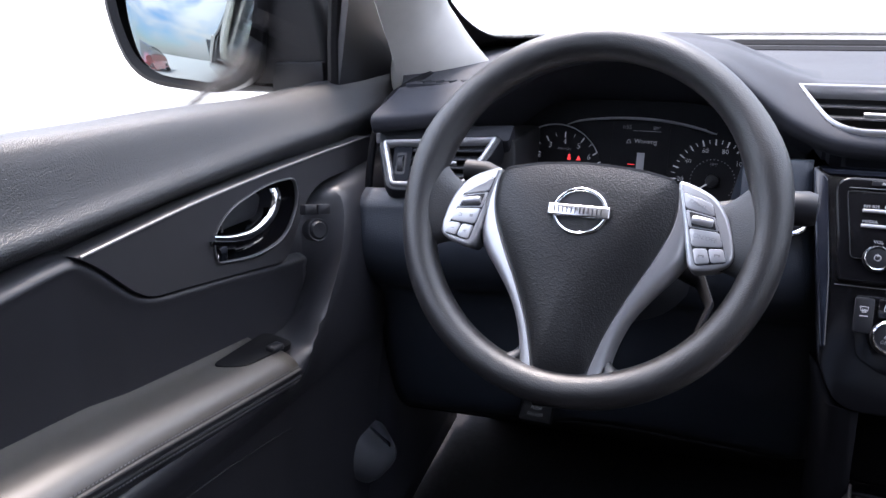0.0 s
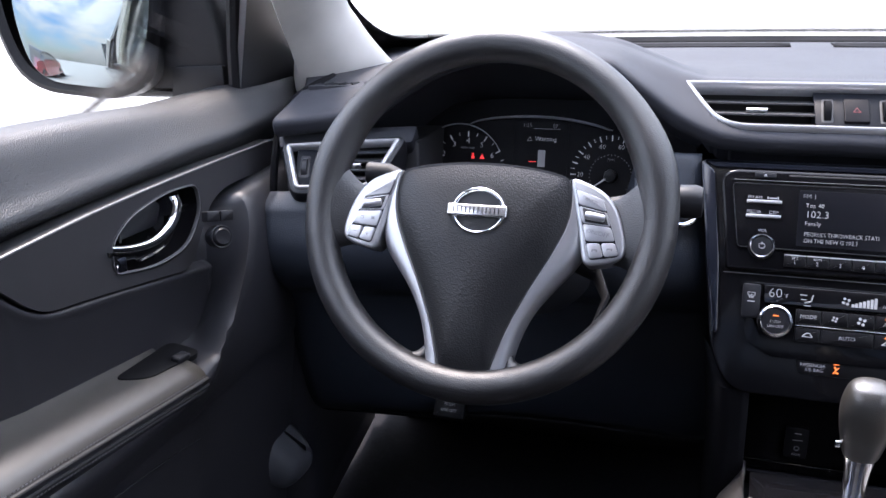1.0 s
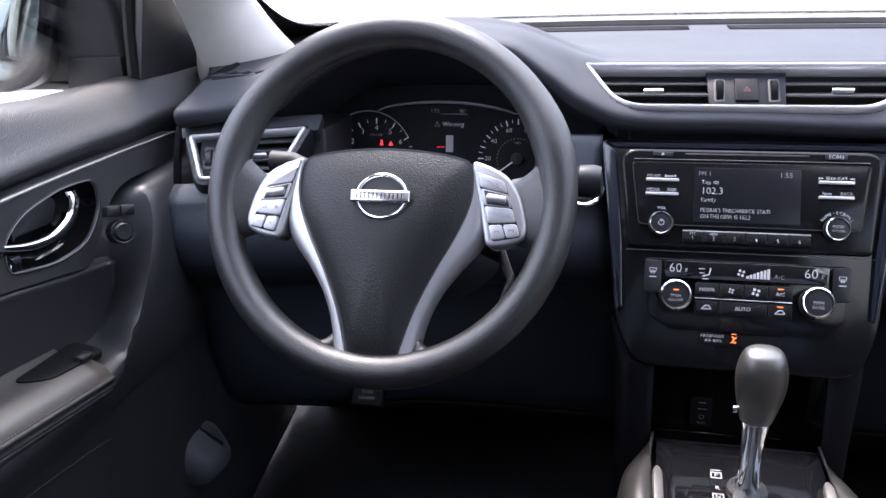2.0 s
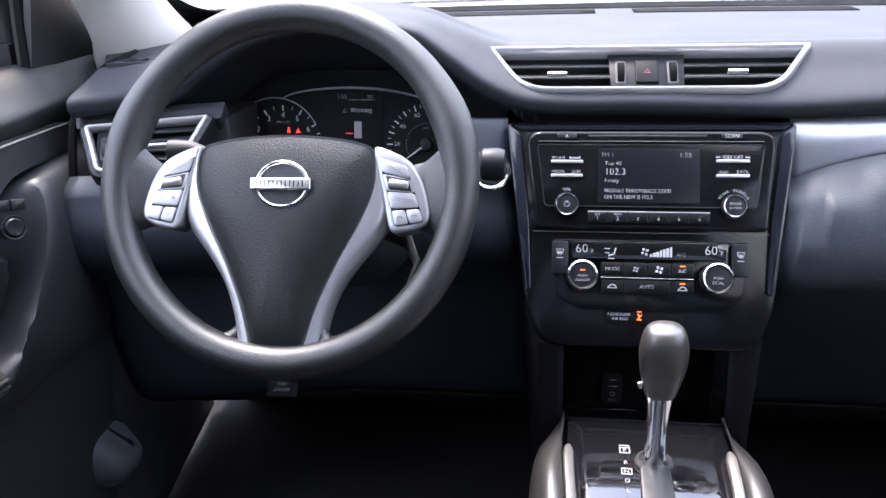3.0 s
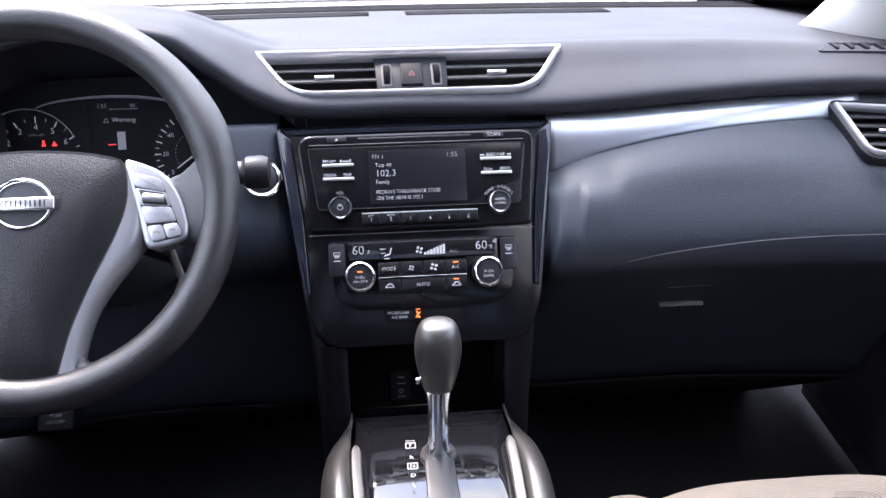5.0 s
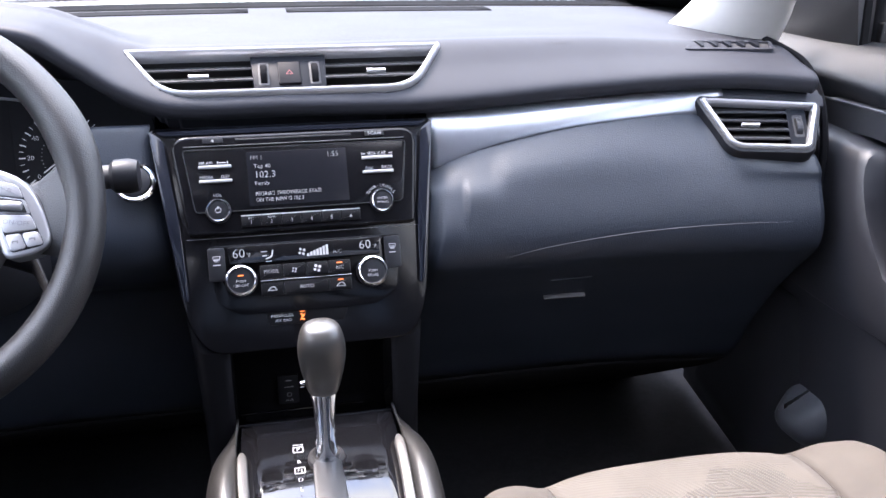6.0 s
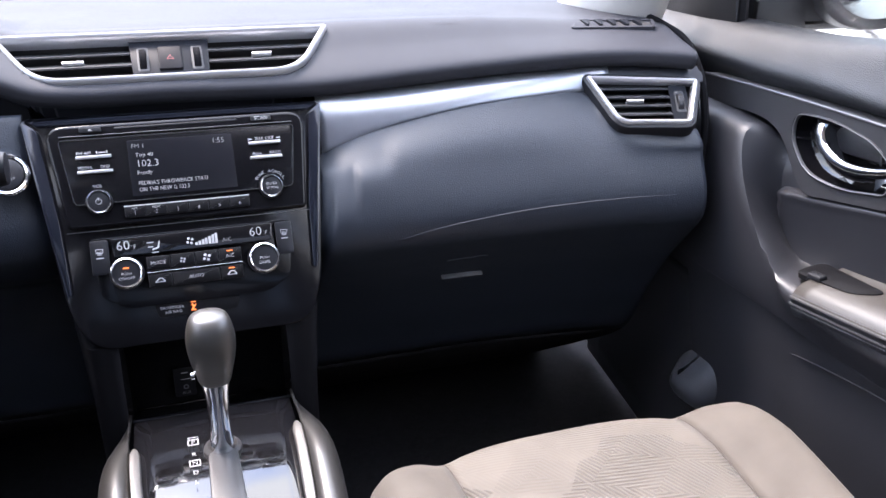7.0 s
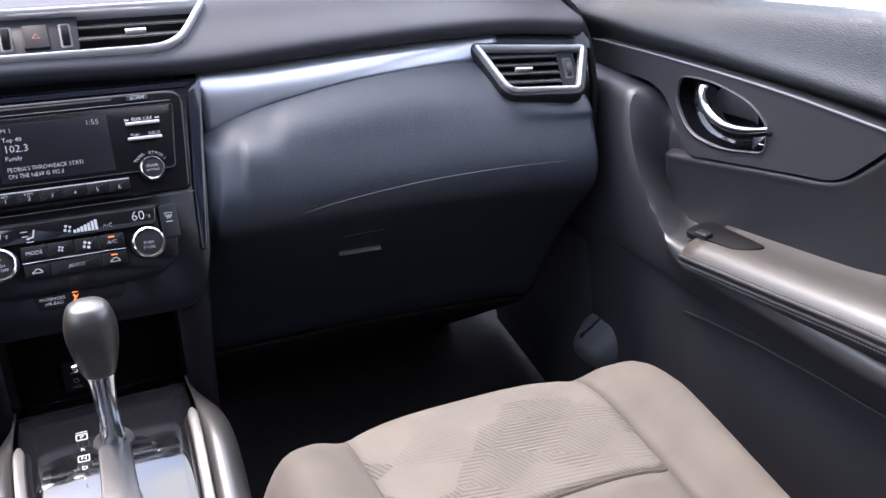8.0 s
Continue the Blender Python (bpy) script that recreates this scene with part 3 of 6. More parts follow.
def lower_panel(side, stations, name, label):
    rows = []
    for x in stations:
        shift = knots(x, END_SHIFT) if side > 0 else knots(x, [(0.165, 0.0), (0.4, 0.0), (0.55, -0.034), (0.62, -0.046), (0.71, -0.058)])
        if side > 0 or x < 0.26:
            ty, tz = knots(x, [(0.165, 0.762), (0.45, 0.768), (0.53, 0.766), (0.552, 0.752), (0.575, 0.730), (0.60, 0.720), (0.65, 0.708), (0.71, 0.698)]), knots(x, [*BOTTOM[:4], (0.53, 1.014), (0.552, 1.004), (0.575, 0.986), (0.60, 0.978), (0.635, 0.972), (0.71, 0.968)])
            if side < 0:
                ty, tz = 0.775, 1.030
        else:
            ty, tz = knots(x, [(0.26, 0.80), (0.5, 0.80), (0.575, 0.722), (0.71, 0.700)]), knots(x, [(0.26, 0.95), (0.5, 0.945), (0.575, 0.974), (0.71, 0.972)])
        sec = []
        for y, z in lower_section(side, ty, tz, shift):
            pull = max(0.0, 1.0 - z) * 0.14 * max(0.0, (0.42 - x) / 0.255)
            y += 0.010 * max(0.0, 1 - (x - 0.166) / 0.035) ** 2 * min(1.0, max(0.0, (1.0 - z) / 0.06))
            if side > 0:
                d, e = ((x - knots(z, [(0.8, 0.171), (0.89, 0.173), (0.93, 0.181), (0.965, 0.193), (0.985, 0.22), (1.0, 0.28)])) / 0.008, (knots(x, BOTTOM) - knots(x, [(0.17, 0.05), (0.24, 0.026), (0.34, 0.014), (0.50, 0.006)]) - z) / 0.008)
                d, e = min(1.0, max(0.0, d)), min(1.0, max(0.0, e))
                d = min(d, e)
                y -= 0.007 * d * d * (3 - 2 * d)
            sec.append(Vector((side * (x - min(pull, 0.032 + 0.02 * max(0, 0.8 - z))), y, z)))
        rows.append(spline(sec, 7))
    # lowest rows take the carpet black to stand for footwell shade
    cut = (len(sec) - 4) * 7
    part("footwell_liner", sheet([r[cut:] for r in rows]), carpet, dash, "lower part of the panel, blackened for the shade under the dashboard", thick=0.004)
    return part(name, sheet([r[:cut + 1] for r in rows]), hard_plastic, dash, label, thick=0.004)


lower_panel(1, [0.166 + i * 0.002 for i in range(25)] + [0.216 + i * 0.453 / 80 for i in range(81)], "glovebox_panel", "dark grey grained glovebox panel")
lower_panel(-1, [0.166, 0.18, 0.20, 0.22, 0.24, 0.262] + [0.28 + i * 0.43 / 30 for i in range(31)], "knee_panel", "dark grey panel under the steering column")


# ---- air vents ----
def vent(name, m, corners, radii, label, slats, tabs, wheel_u=None, depth=0.035, rim=0.011, sides=0.022, wide=0.005, tilt=-36, lip_up=0.6):
    """A framed air vent: silver frame, dark cavity, level slats with a small tab."""
    v = thing(name, label, "air vent", "air vents")
    out = fillet(corners, radii, 6)
    part("frame", ring(out, round_profile(rim, -0.9 * rim, lip_up * rim)), silver, v, "satin silver frame", m=m)
    outer = ring(out, [(-wide, -sides), (-wide, -0.006), (-wide * 0.6, -0.001), (0.002, 0.001), (0.002, -sides)])
    part("surround", outer, button_black, v, "black moulded surround", m=m)
    norms = outline_normals(out)
    inner = [Vector((p[0] + n[0] * rim * 0.9, p[1] + n[1] * rim * 0.9, 0)) for p, n in zip(out, norms)]
    bm = sheet([[Vector((p.x, p.y, -0.003)) for p in inner], [Vector((p.x * 0.97, p.y * 0.95, -depth)) for p in inner]], True)
    bm.faces.new([bm.verts.new((p.x * 0.97, p.y * 0.95, -depth)) for p in inner])
    part("cavity", bm, deep_black, v, m=m)
    for u0, u1, vv in slats:
        bm = slab([(u0, -0.010), (u1, -0.010), (u1, 0.010), (u0, 0.010)], -0.0011, 0.0011, 0.0005)
        part("slat", bm, slat_plastic, v, m=m @ Matrix.Translation((0, vv, -0.0085)) @ Matrix.Rotation(radians(tilt), 4, "X"))
    for u, vv in tabs:
        part("tab", slab(box_outline(-0.012, -0.0018, 0.012, 0.0018, 0.0012), -0.006, 0.0024, 0.0009), button_silver, v, "bright metal tab", m=m @ Matrix.Translation((u, vv, -0.003)))
    if wheel_u is not None:
        part("divider", slab(box_outline(wheel_u - 0.013, -0.029, wheel_u + 0.012, 0.026, 0.002), -0.02, -0.004, 0.001), block_slate, v, m=m)
        part("wheel_slot", slab(box_outline(wheel_u - 0.0065, -0.018, wheel_u + 0.0065, 0.016, 0.003), -0.01, -0.0036, 0.0003), rubber, v, m=m)
        part("thumb_wheel", lathe([(0.001, -0.004), (0.015, -0.004), (0.016, -0.003), (0.016, 0.003), (0.015, 0.004), (0.001, 0.004)], 24), button_black, v, m=m @ Matrix.Translation((wheel_u, -0.001, -0.013)) @ Matrix.Rotation(radians(90), 4, "Y"))
    return v


mid_vent = vent("air_vent", MID, MID_SHAPE, [0.035, 0.035, 0.010, 0.010],
                "wide silver-framed air vent in the middle of the dashboard",
                [(u0, u1, vv) for vv in (-0.020, -0.001, 0.017) for u0, u1 in ((-0.172 + max(0, -vv) * 0.6, -0.042), (0.042, 0.172 - max(0, -vv) * 0.6))], [(-0.108, -0.001), (0.108, 0.001)], wide=0.008, rim=0.0095, lip_up=1.0)
hub = part("switch_block", slab([(-0.043, -0.032), (0.043, -0.032), (0.046, 0.029), (-0.046, 0.029)], -0.03, -0.002, 0.001), block_slate, mid_vent, "slate grey block of switches", m=MID)
for u in (-0.031, 0.031):
    part("wheel_slot", slab(box_outline(u - 0.0065, -0.020, u + 0.0065, 0.018, 0.003), -0.01, -0.0016, 0.0003), rubber, mid_vent, m=MID)
    part("thumb_wheel", lathe([(0.001, -0.004), (0.017, -0.004), (0.018, -0.003), (0.018, 0.003), (0.017, 0.004), (0.001, 0.004)], 24), screen_band, mid_vent, m=MID @ Matrix.Translation((u, -0.001, -0.0105)) @ Matrix.Rotation(radians(90), 4, "Y"))
hazard = part("hazard_switch", slab(box_outline(-0.0135, -0.020, 0.0135, 0.016, 0.002), -0.006, 0.0015, 0.001), vent_block, mid_vent, "black hazard switch with a dull red triangle", m=MID)
bm = bmesh.new()
tri = [Vector((math.sin(a) * 0.0048, math.cos(a) * 0.0048)) for a in (0, 2 * math.pi / 3, 4 * math.pi / 3)]
ring(tri, [(0, 0.0017), (0.0009, 0.0017), (0.0009, 0.0018), (0, 0.0018)], bm)
part("triangle", bm, red_print, hazard, smooth=False, m=MID @ Matrix.Translation((0, -0.003, 0)))

SIDE = plane_at((0.617, 0.724, 1.0105), 47, -14)
right_vent = vent("air_vent", SIDE, [(-0.044, -0.039), (0.056, -0.040), (0.076, 0.033), (-0.082, 0.040)], [0.016, 0.010, 0.010, 0.008],
                  "silver-framed air vent at the end of the dashboard",
                  [(-0.063, 0.032, 0.0250), (-0.056, 0.032, 0.0115), (-0.049, 0.032, -0.0020), (-0.042, 0.032, -0.0155), (-0.036, 0.032, -0.0285)], [(-0.016, 0.000)], wheel_u=0.046, rim=0.0080, sides=0.07, wide=0.006, tilt=-43)
mirrored(right_vent, "air_vent")
right_vent.location.x = -0.0145
for s in (1, -1):
    bm = slab(fillet([(-0.094, 0.036), (0.084, 0.030), (0.088, 0.058), (-0.100, 0.062)], 0.004), -0.04, -0.003, 0.002)
    bmesh.ops.transform(bm, matrix=SIDE, verts=bm.verts)
    part("vent_collar", bm, pad_plastic, dash, m=Matrix.Translation((-0.0145 if s > 0 else 0, 0, 0)) @ Matrix.Diagonal((s, 1, 1, 1)))

# ---- screen vents and slots on the pad ----
for s in (1, -1):
    g = thing("defroster_grille", "small black side window vent set in the dash pad", "air vent", "defroster grilles")
    gx, gy = s * 0.622 - 0.026, 0.838 - 0.012 * s
    gz = pad_height(gx, gy)
    gm = Matrix.Translation((gx, gy, gz + 0.0005)) @ Matrix.Rotation(radians(-12 * s), 4, "Z") @ Matrix.Rotation(math.atan2(pad_height(gx, gy + 0.015) - pad_height(gx, gy - 0.015), 0.03), 4, "X")
    part("surround", ring(fillet([(-0.062, -0.016), (0.060, -0.016), (0.066, 0.016), (-0.050, 0.016)], 0.006), [(0, -0.004), (0, 0.003), (0.004, 0.0035), (0.006, -0.004)]), pad_plastic, g, m=gm)
    part("cavity", slab(fillet([(-0.056, -0.011), (0.055, -0.011), (0.060, 0.012), (-0.046, 0.012)], 0.004), -0.006, 0.001, 0.0002), deep_black, g, m=gm)
    for i in range(5):
        part("fin", slab([(-0.0065, -0.010), (0.0065, -0.010), (0.001, 0.010), (-0.001, 0.010)], 0.001, 0.0055, 0.0006), block_slate, g, m=gm @ Matrix.Translation((-0.036 + i * 0.019, 0, 0)) @ Matrix.Rotation(math.pi, 4, "Z"))
for x0, x1 in ((-0.42, -0.045), (0.02, 0.38)):
    slot = thing("defroster_slot", "long dark defroster slot at the foot of the windscreen", "air vent", "defroster slots")
    rows = [[Vector((x0 + (x1 - x0) * i / 12, y - 0.10 * ((x0 + (x1 - x0) * i / 12) / 0.75) ** 2, z)) for i in range(13)] for y, z in ((1.335, 1.1055), (1.332, 1.1080), (1.282, 1.1068), (1.279, 1.1040))]
    part("grille", sheet(rows), screen_band, slot, thick=0.001)

edge_pts = [(0.343 + 0.0033 * i, 0.8475 - 0.0001 * i) for i in range(10)]
bm = sheet([[Vector((x, y + e, pad_height(x, y) + 0.0023)) for x, y in edge_pts] for e in (-0.0009, 0.0009)])
part("moulded_mark", bm, pad_plastic, dash, "small moulded mark on the pad")

# ---- centre stack ----
STACK = plane_at((0, 0.7135, 0.9415), 24.8)
stack = thing("centre_stack", "gloss black centre stack with slate metallic edges", "centre stack")
edge = [(-0.167, 0.098), (-0.140, -0.12), (-0.118, -0.165), (0.122, -0.165), (0.142, -0.12), (0.167, 0.098)]
part("backing", slab(fillet(edge, [0.004, 0.03, 0.03, 0.03, 0.03, 0.004]), -0.03, -0.004, 0.003), radio_black, stack, m=STACK)
for s in (-1, 1):
    bl = fillet([(s * 0.166, 0.0975), (s * 0.150, 0.086), (s * 0.1375, -0.02), (s * 0.1335, -0.100), (s * 0.1395, -0.102), (s * 0.1515, -0.02)], 0.006)
    part("edge_trim", slab(bl, -0.008, 0.001, 0.002), stack_blade, stack, "dark slate edge blade", m=STACK)
part("top_trim", slab(fillet([(-0.163, 0.0975), (0.163, 0.0975), (0.150, 0.0895), (-0.150, 0.0895)], 0.002), -0.012, 0.0005, 0.002), stack_blade, stack, m=STACK)
bez = fillet([(-0.130, -0.028), (0.134, -0.028), (0.144, 0.088), (-0.144, 0.088)], [0.006, 0.006, 0.022, 0.022], 8)
part("bezel", slab(bez, -0.01, 0.004, 0.004, seg=4), radio_black, stack, "gloss black bezel", m=STACK)
bars([(-0.132, -0.0312, 0.140, -0.0304)], STACK, -0.0035, grey_print, stack, "joint")

radio = thing("car_radio", "gloss black car radio with a lit display and two knobs", "radio")
face = [(-0.130, 0.072), (-0.120, -0.002), (0.121, -0.002), (0.130, 0.072)]
part("face", slab(fillet(face, 0.005), 0.0, 0.0055, 0.001), radio_black, radio, m=STACK)
part("face_line", ring(fillet(face, 0.006), [(0, 0.0055), (0.0002, 0.0062), (0.0008, 0.0062), (0.001, 0.0055)]), smooth_plastic, radio, m=STACK)
part("slot_line", slab(box_outline(-0.128, 0.0748, 0.128, 0.0756, 0.0004), 0.003, 0.0058, 0.0003), edge_grey, radio, "thin bright line over the disc slot", m=STACK)
part("disc_slot", slab(box_outline(-0.070, 0.0810, 0.065, 0.0830, 0.0004), 0.003, 0.0044, 0.0003), deep_black, radio, m=STACK)
for u, w in ((-0.095, None), (0.0925, "SCAN")):
    key = part("key", slab(box_outline(u - 0.0115, 0.0785, u + 0.0115, 0.0840, 0.001), 0.003, 0.0065, 0.0007), button_black, radio, m=STACK)
    if w:
        writing(w, 0.0062, STACK, u, 0.0813, 0.0067, white_print, key)
    else:
        bars([(u - 0.002, 0.0798, u + 0.002, 0.0804), (u - 0.001, 0.0808, u + 0.001, 0.0822)], STACK, 0.0067, white_print, key)
screen = part("screen", slab(box_outline(-0.0585, 0.003, 0.0570, 0.066, 0.001), 0.004, 0.0060, 0.0004), lcd, radio, "dark display with pale grey text", m=STACK)
W = 0.0063
for words, size, u, v, mat in (("FM 1", 0.0072, -0.0545, 0.0590, lit_dim), ("1:55", 0.0085, 0.0335, 0.0590, lit_dim), ("Top 40", 0.0066, -0.0510, 0.0490, lit_white), ("102.3", 0.0112, -0.0510, 0.0390, lit_white),
                               ("Family", 0.0066, -0.0510, 0.0288, lit_white), ("PEORIA'S THROWBACK STATI", 0.0066, -0.0510, 0.0167, lit_white), ("ON THE NEW G 102.3", 0.0066, -0.0510, 0.0095, lit_white)):
    writing(words, size, STACK, u, v, W, mat, screen, centre=False, squeeze=0.85 if len(words) > 10 else 1.0)
for u, v, words in ((-0.0945, 0.0510, ("FM·AM", "")), (-0.0945, 0.0345, ("MEDIA", "DISP")), (0.0935, 0.0525, ("", "SEEK·CAT")), (0.0935, 0.0355, ("Apps", "BACK"))):
    key = part("key", slab(box_outline(u - 0.0185, v - 0.0020, u + 0.0185, v + 0.0016, 0.0008), 0.004, 0.0085, 0.0009), button_silver, radio, "slim silver key", m=STACK)
    if words[0] and words[1]:
        writing(words[0], 0.0052, STACK, u - 0.010, v + 0.0045, W, white_print, key)
        writing(words[1], 0.0052, STACK, u + 0.011, v + 0.0045, W, white_print, key)
    else:
        writing(words[0] or words[1], 0.0052, STACK, u - (0.010 if words[0] else 0), v + 0.0045, W, white_print, key)
        if words[0]:
            bars([(u + 0.003, v + 0.003, u + 0.0042, v + 0.0062), (u + 0.005, v + 0.0038, u + 0.013, v + 0.0048), (u + 0.0138, v + 0.003, u + 0.015, v + 0.0062)], STACK, W, white_print, key)
        else:
            bars([(u - 0.0185, v + 0.003, u - 0.0179, v + 0.006), (u - 0.0172, v + 0.004, u - 0.014, v + 0.005), (u + 0.0140, v + 0.004, u + 0.0172, v + 0.005), (u + 0.0179, v + 0.003, u + 0.0185, v + 0.006)], STACK, W, white_print, key)


def knob(parent, u, v, r, w0=0.004, tall=0.014):
    k = part("knob", lathe([(r * 1.03, w0), (r * 1.02, tall * 0.55), (r * 0.98, tall * 0.8), (r * 0.90, tall), (r * 0.86, tall + 0.0004), (r * 0.80, tall - 0.0004), (r * 0.78, tall - 0.0012), (r * 0.6, tall - 0.0008), (0, tall - 0.0004)], 40), button_black, parent, "round black knob", m=STACK @ Matrix.Translation((u, v, 0)))
    part("bright_ring", lathe([(r * 0.985, tall * 0.75), (r * 0.965, tall * 0.98), (r * 0.90, tall + 0.0007), (r * 0.85, tall + 0.0005), (r * 0.83, tall - 0.0005)], 40), chrome, k, "bright metal ring", m=STACK @ Matrix.Translation((u, v, 0)))
    return k


volume = knob(radio, -0.094, 0, 0.0138)
writing("VOL", 0.0052, STACK, -0.094, 0.0178, W, white_print, volume)
part("power_mark", ring([(math.cos(i * math.pi / 8) * 0.0034 - 0.094, math.sin(i * math.pi / 8) * 0.0034) for i in range(16)], [(0, 0.0139), (0.0006, 0.0139), (0.0006, 0.0140), (0, 0.0140)]), white_print, volume, m=STACK)
bars([(-0.0944, 0.0008, -0.0936, 0.0042)], STACK, 0.0141, white_print, volume)
tune = knob(radio, 0.095, 0, 0.0138)
for i, c in enumerate("TUNE·SCROLL"):
    a = radians(58 - i * 11.6)
    writing(c, 0.0048, STACK, 0.095 - math.sin(a) * 0.0182, math.cos(a) * 0.0182, W, white_print, tune, spin=a)
writing("ENTER", 0.0042, STACK, 0.095, 0.0022, 0.0142, white_print, tune)
writing("SETTING", 0.0036, STACK, 0.095, -0.0026, 0.0142, white_print, tune)
for i in range(6):
    u = -0.0695 + i * 0.02305
    key = part("preset_key", slab(box_outline(u, -0.0205, u + 0.0226, -0.0075, 0.0008), 0.002, 0.0062, 0.0008), key_black, radio, m=STACK)
    writing(str(i + 1), 0.0062, STACK, u + 0.0113, -0.0158, 0.0064, white_print, key)
    part("preset_edge", slab(box_outline(u, -0.0082, u + 0.0226, -0.0070, 0.0003), 0.003, 0.0066, 0.0003), button_silver, key, m=STACK)
    if i < 2:
        writing("RPT" if i == 0 else "RDM", 0.0040, STACK, u + 0.0113, -0.0108, 0.0064, white_print, key)

# ---- climate control ----
climate = thing("climate_control", "black climate control panel with two knobs and lit figures", "climate control")
part("face", slab(fillet([(-0.112, -0.040), (0.114, -0.040), (0.106, -0.106), (0.080, -0.122), (-0.078, -0.122), (-0.104, -0.106)], 0.008), -0.006, -0.001, 0.001), radio_black, climate, m=STACK)
part("display", slab(fillet([(-0.088, -0.0425), (0.090, -0.0425), (0.088, -0.0625), (-0.086, -0.0625)], 0.003), 0.0, 0.0042, 0.0006), piano, climate, "gloss black display strip", m=STACK)
W = 0.0045
writing("60", 0.0150, STACK, -0.0755, -0.0512, W, lit_white, climate)
writing("60", 0.0150, STACK, 0.0705, -0.0512, W, lit_white, climate)
for u in (-0.0645, 0.0815):
    writing("°F", 0.0066, STACK, u, -0.0535, W, lit_white, climate)
bars([(0.002 + i * 0.0037, -0.0592, 0.0049 + i * 0.0037, -0.0560 + i * 0.0014) for i in range(7)], STACK, W, lit_white, climate, "fan_level")
FAN = [(math.cos(a) * 0.0028, math.sin(a) * 0.0028) for a in (0.5, 2.07, 3.64, 5.2)]


def fan_mark(u, v, size, mat, parent, w):
    bm = bmesh.new()
    for x, y in FAN:
        c = [bm.verts.new((u + x * size + math.cos(i * 1.257) * 0.0016 * size, v + y * size + math.sin(i * 1.257) * 0.0016 * size, w)) for i in range(5)]
        bm.faces.new(c)
    return part("fan_mark", bm, mat, parent, smooth=False, m=STACK)


fan_mark(-0.0035, -0.0535, 1.1, lit_white, climate, W)
# seated airflow mark: seat back, seat and three arrows, as plain strokes
part("airflow_mark", tube([(-0.0365, -0.0495, W), (-0.0385, -0.0570, W), (-0.0450, -0.0590, W)], 0.0008, 6), lit_white, climate, m=STACK)
bars([(-0.0500, -0.0510, -0.0430, -0.0500), (-0.0490, -0.0560, -0.0435, -0.0550), (-0.0455, -0.0625, -0.0385, -0.0615)], STACK, W + 0.0002, lit_white, climate)
writing("A/C", 0.0066, STACK, 0.0375, -0.0565, W, grey_print, climate)
for s, u0 in ((-1, -0.1100), (1, 0.0935)):
    key = part("defrost_key", slab(box_outline(u0, -0.0805, u0 + 0.0190, -0.0425, 0.003), 0.0, 0.0052, 0.0012), button_black, climate, m=STACK)
    c = u0 + 0.0095
    part("defrost_mark", ring(fillet([(c - 0.0034, -0.0570), (c + 0.0034, -0.0570), (c + 0.0044, -0.0520), (c - 0.0044, -0.0520)], 0.0012), [(0, 0.0053), (0.0006, 0.0053), (0.0006, 0.0054), (0, 0.0054)]), white_print, key, m=STACK)
    bars([(c - 0.002 + i * 0.0016, -0.0590, c - 0.0013 + i * 0.0016, -0.0545) for i in range(3)] + [(c - 0.004, -0.0628, c + 0.004, -0.0618)], STACK, 0.0055, white_print, key)
left_dial = knob(climate, -0.0745, -0.0822, 0.0178, 0.0, 0.017)
writing("PUSH", 0.0046, STACK, -0.0745, -0.0832, 0.0172, white_print, left_dial)
writing("ON·OFF", 0.0048, STACK, -0.0745, -0.0882, 0.0172, white_print, left_dial)
bars([(-0.0775, -0.0772, -0.0715, -0.0758)], STACK, 0.0172, lit_orange, left_dial, "amber_light")
right_dial = knob(climate, 0.0765, -0.0828, 0.0178, 0.0, 0.017)
writing("PUSH", 0.0046, STACK, 0.0765, -0.0828, 0.0172, white_print, right_dial)
writing("DUAL", 0.0050, STACK, 0.0765, -0.0880, 0.0172, white_print, right_dial)
ROWA = [(-0.053, -0.0275, "MODE"), (-0.027, -0.0005, "fan"), (0.0, 0.0255, "fan+"), (0.026, 0.0515, "A/C")]
ROWB = [(-0.053, -0.0275, "car"), (-0.027, 0.0255, "AUTO"), (0.026, 0.0515, "car2")]
for rowset, v0, v1 in ((ROWA, -0.0820, -0.0665), (ROWB, -0.1020, -0.0865)):
    for u0, u1, w in rowset:
        key = part("key", slab(box_outline(u0, v0, u1, v1, 0.001), 0.0, 0.0058, 0.001), key_black, climate, m=STACK)
        c, vm = (u0 + u1) / 2, (v0 + v1) / 2 - (0.0012 if w in ("A/C", "car2") else 0)
        if w.startswith("fan"):
            fan_mark(c, vm, 0.8 if w == "fan" else 1.15, white_print, key, 0.0060)
        elif w.startswith("car"):
            part("car_mark", tube([(c - 0.0052, vm - 0.0014, 0.006), (c - 0.0030, vm + 0.0002, 0.006), (c - 0.0012, vm + 0.0022, 0.006), (c + 0.0022, vm + 0.0022, 0.006), (c + 0.0040, vm - 0.0002, 0.006), (c + 0.0052, vm - 0.0016, 0.006)], 0.0005, 6), white_print, key, m=STACK)
            bars([(c - 0.0052, vm - 0.0022, c + 0.0052, vm - 0.0014)], STACK, 0.0060, white_print, key)
        else:
            writing(w, 0.0060, STACK, c, vm, 0.0060, white_print, key)
        if w in ("A/C", "car2"):
            bars([(c - 0.0032, v1 - 0.0038, c + 0.0032, v1 - 0.0024)], STACK, 0.0060, lit_orange, key, "amber_light")
part("bright_line", slab(box_outline(-0.0535, -0.0850, 0.0520, -0.0838, 0.0004), 0.002, 0.0068, 0.0004), chrome, climate, "thin bright divider", m=STACK)
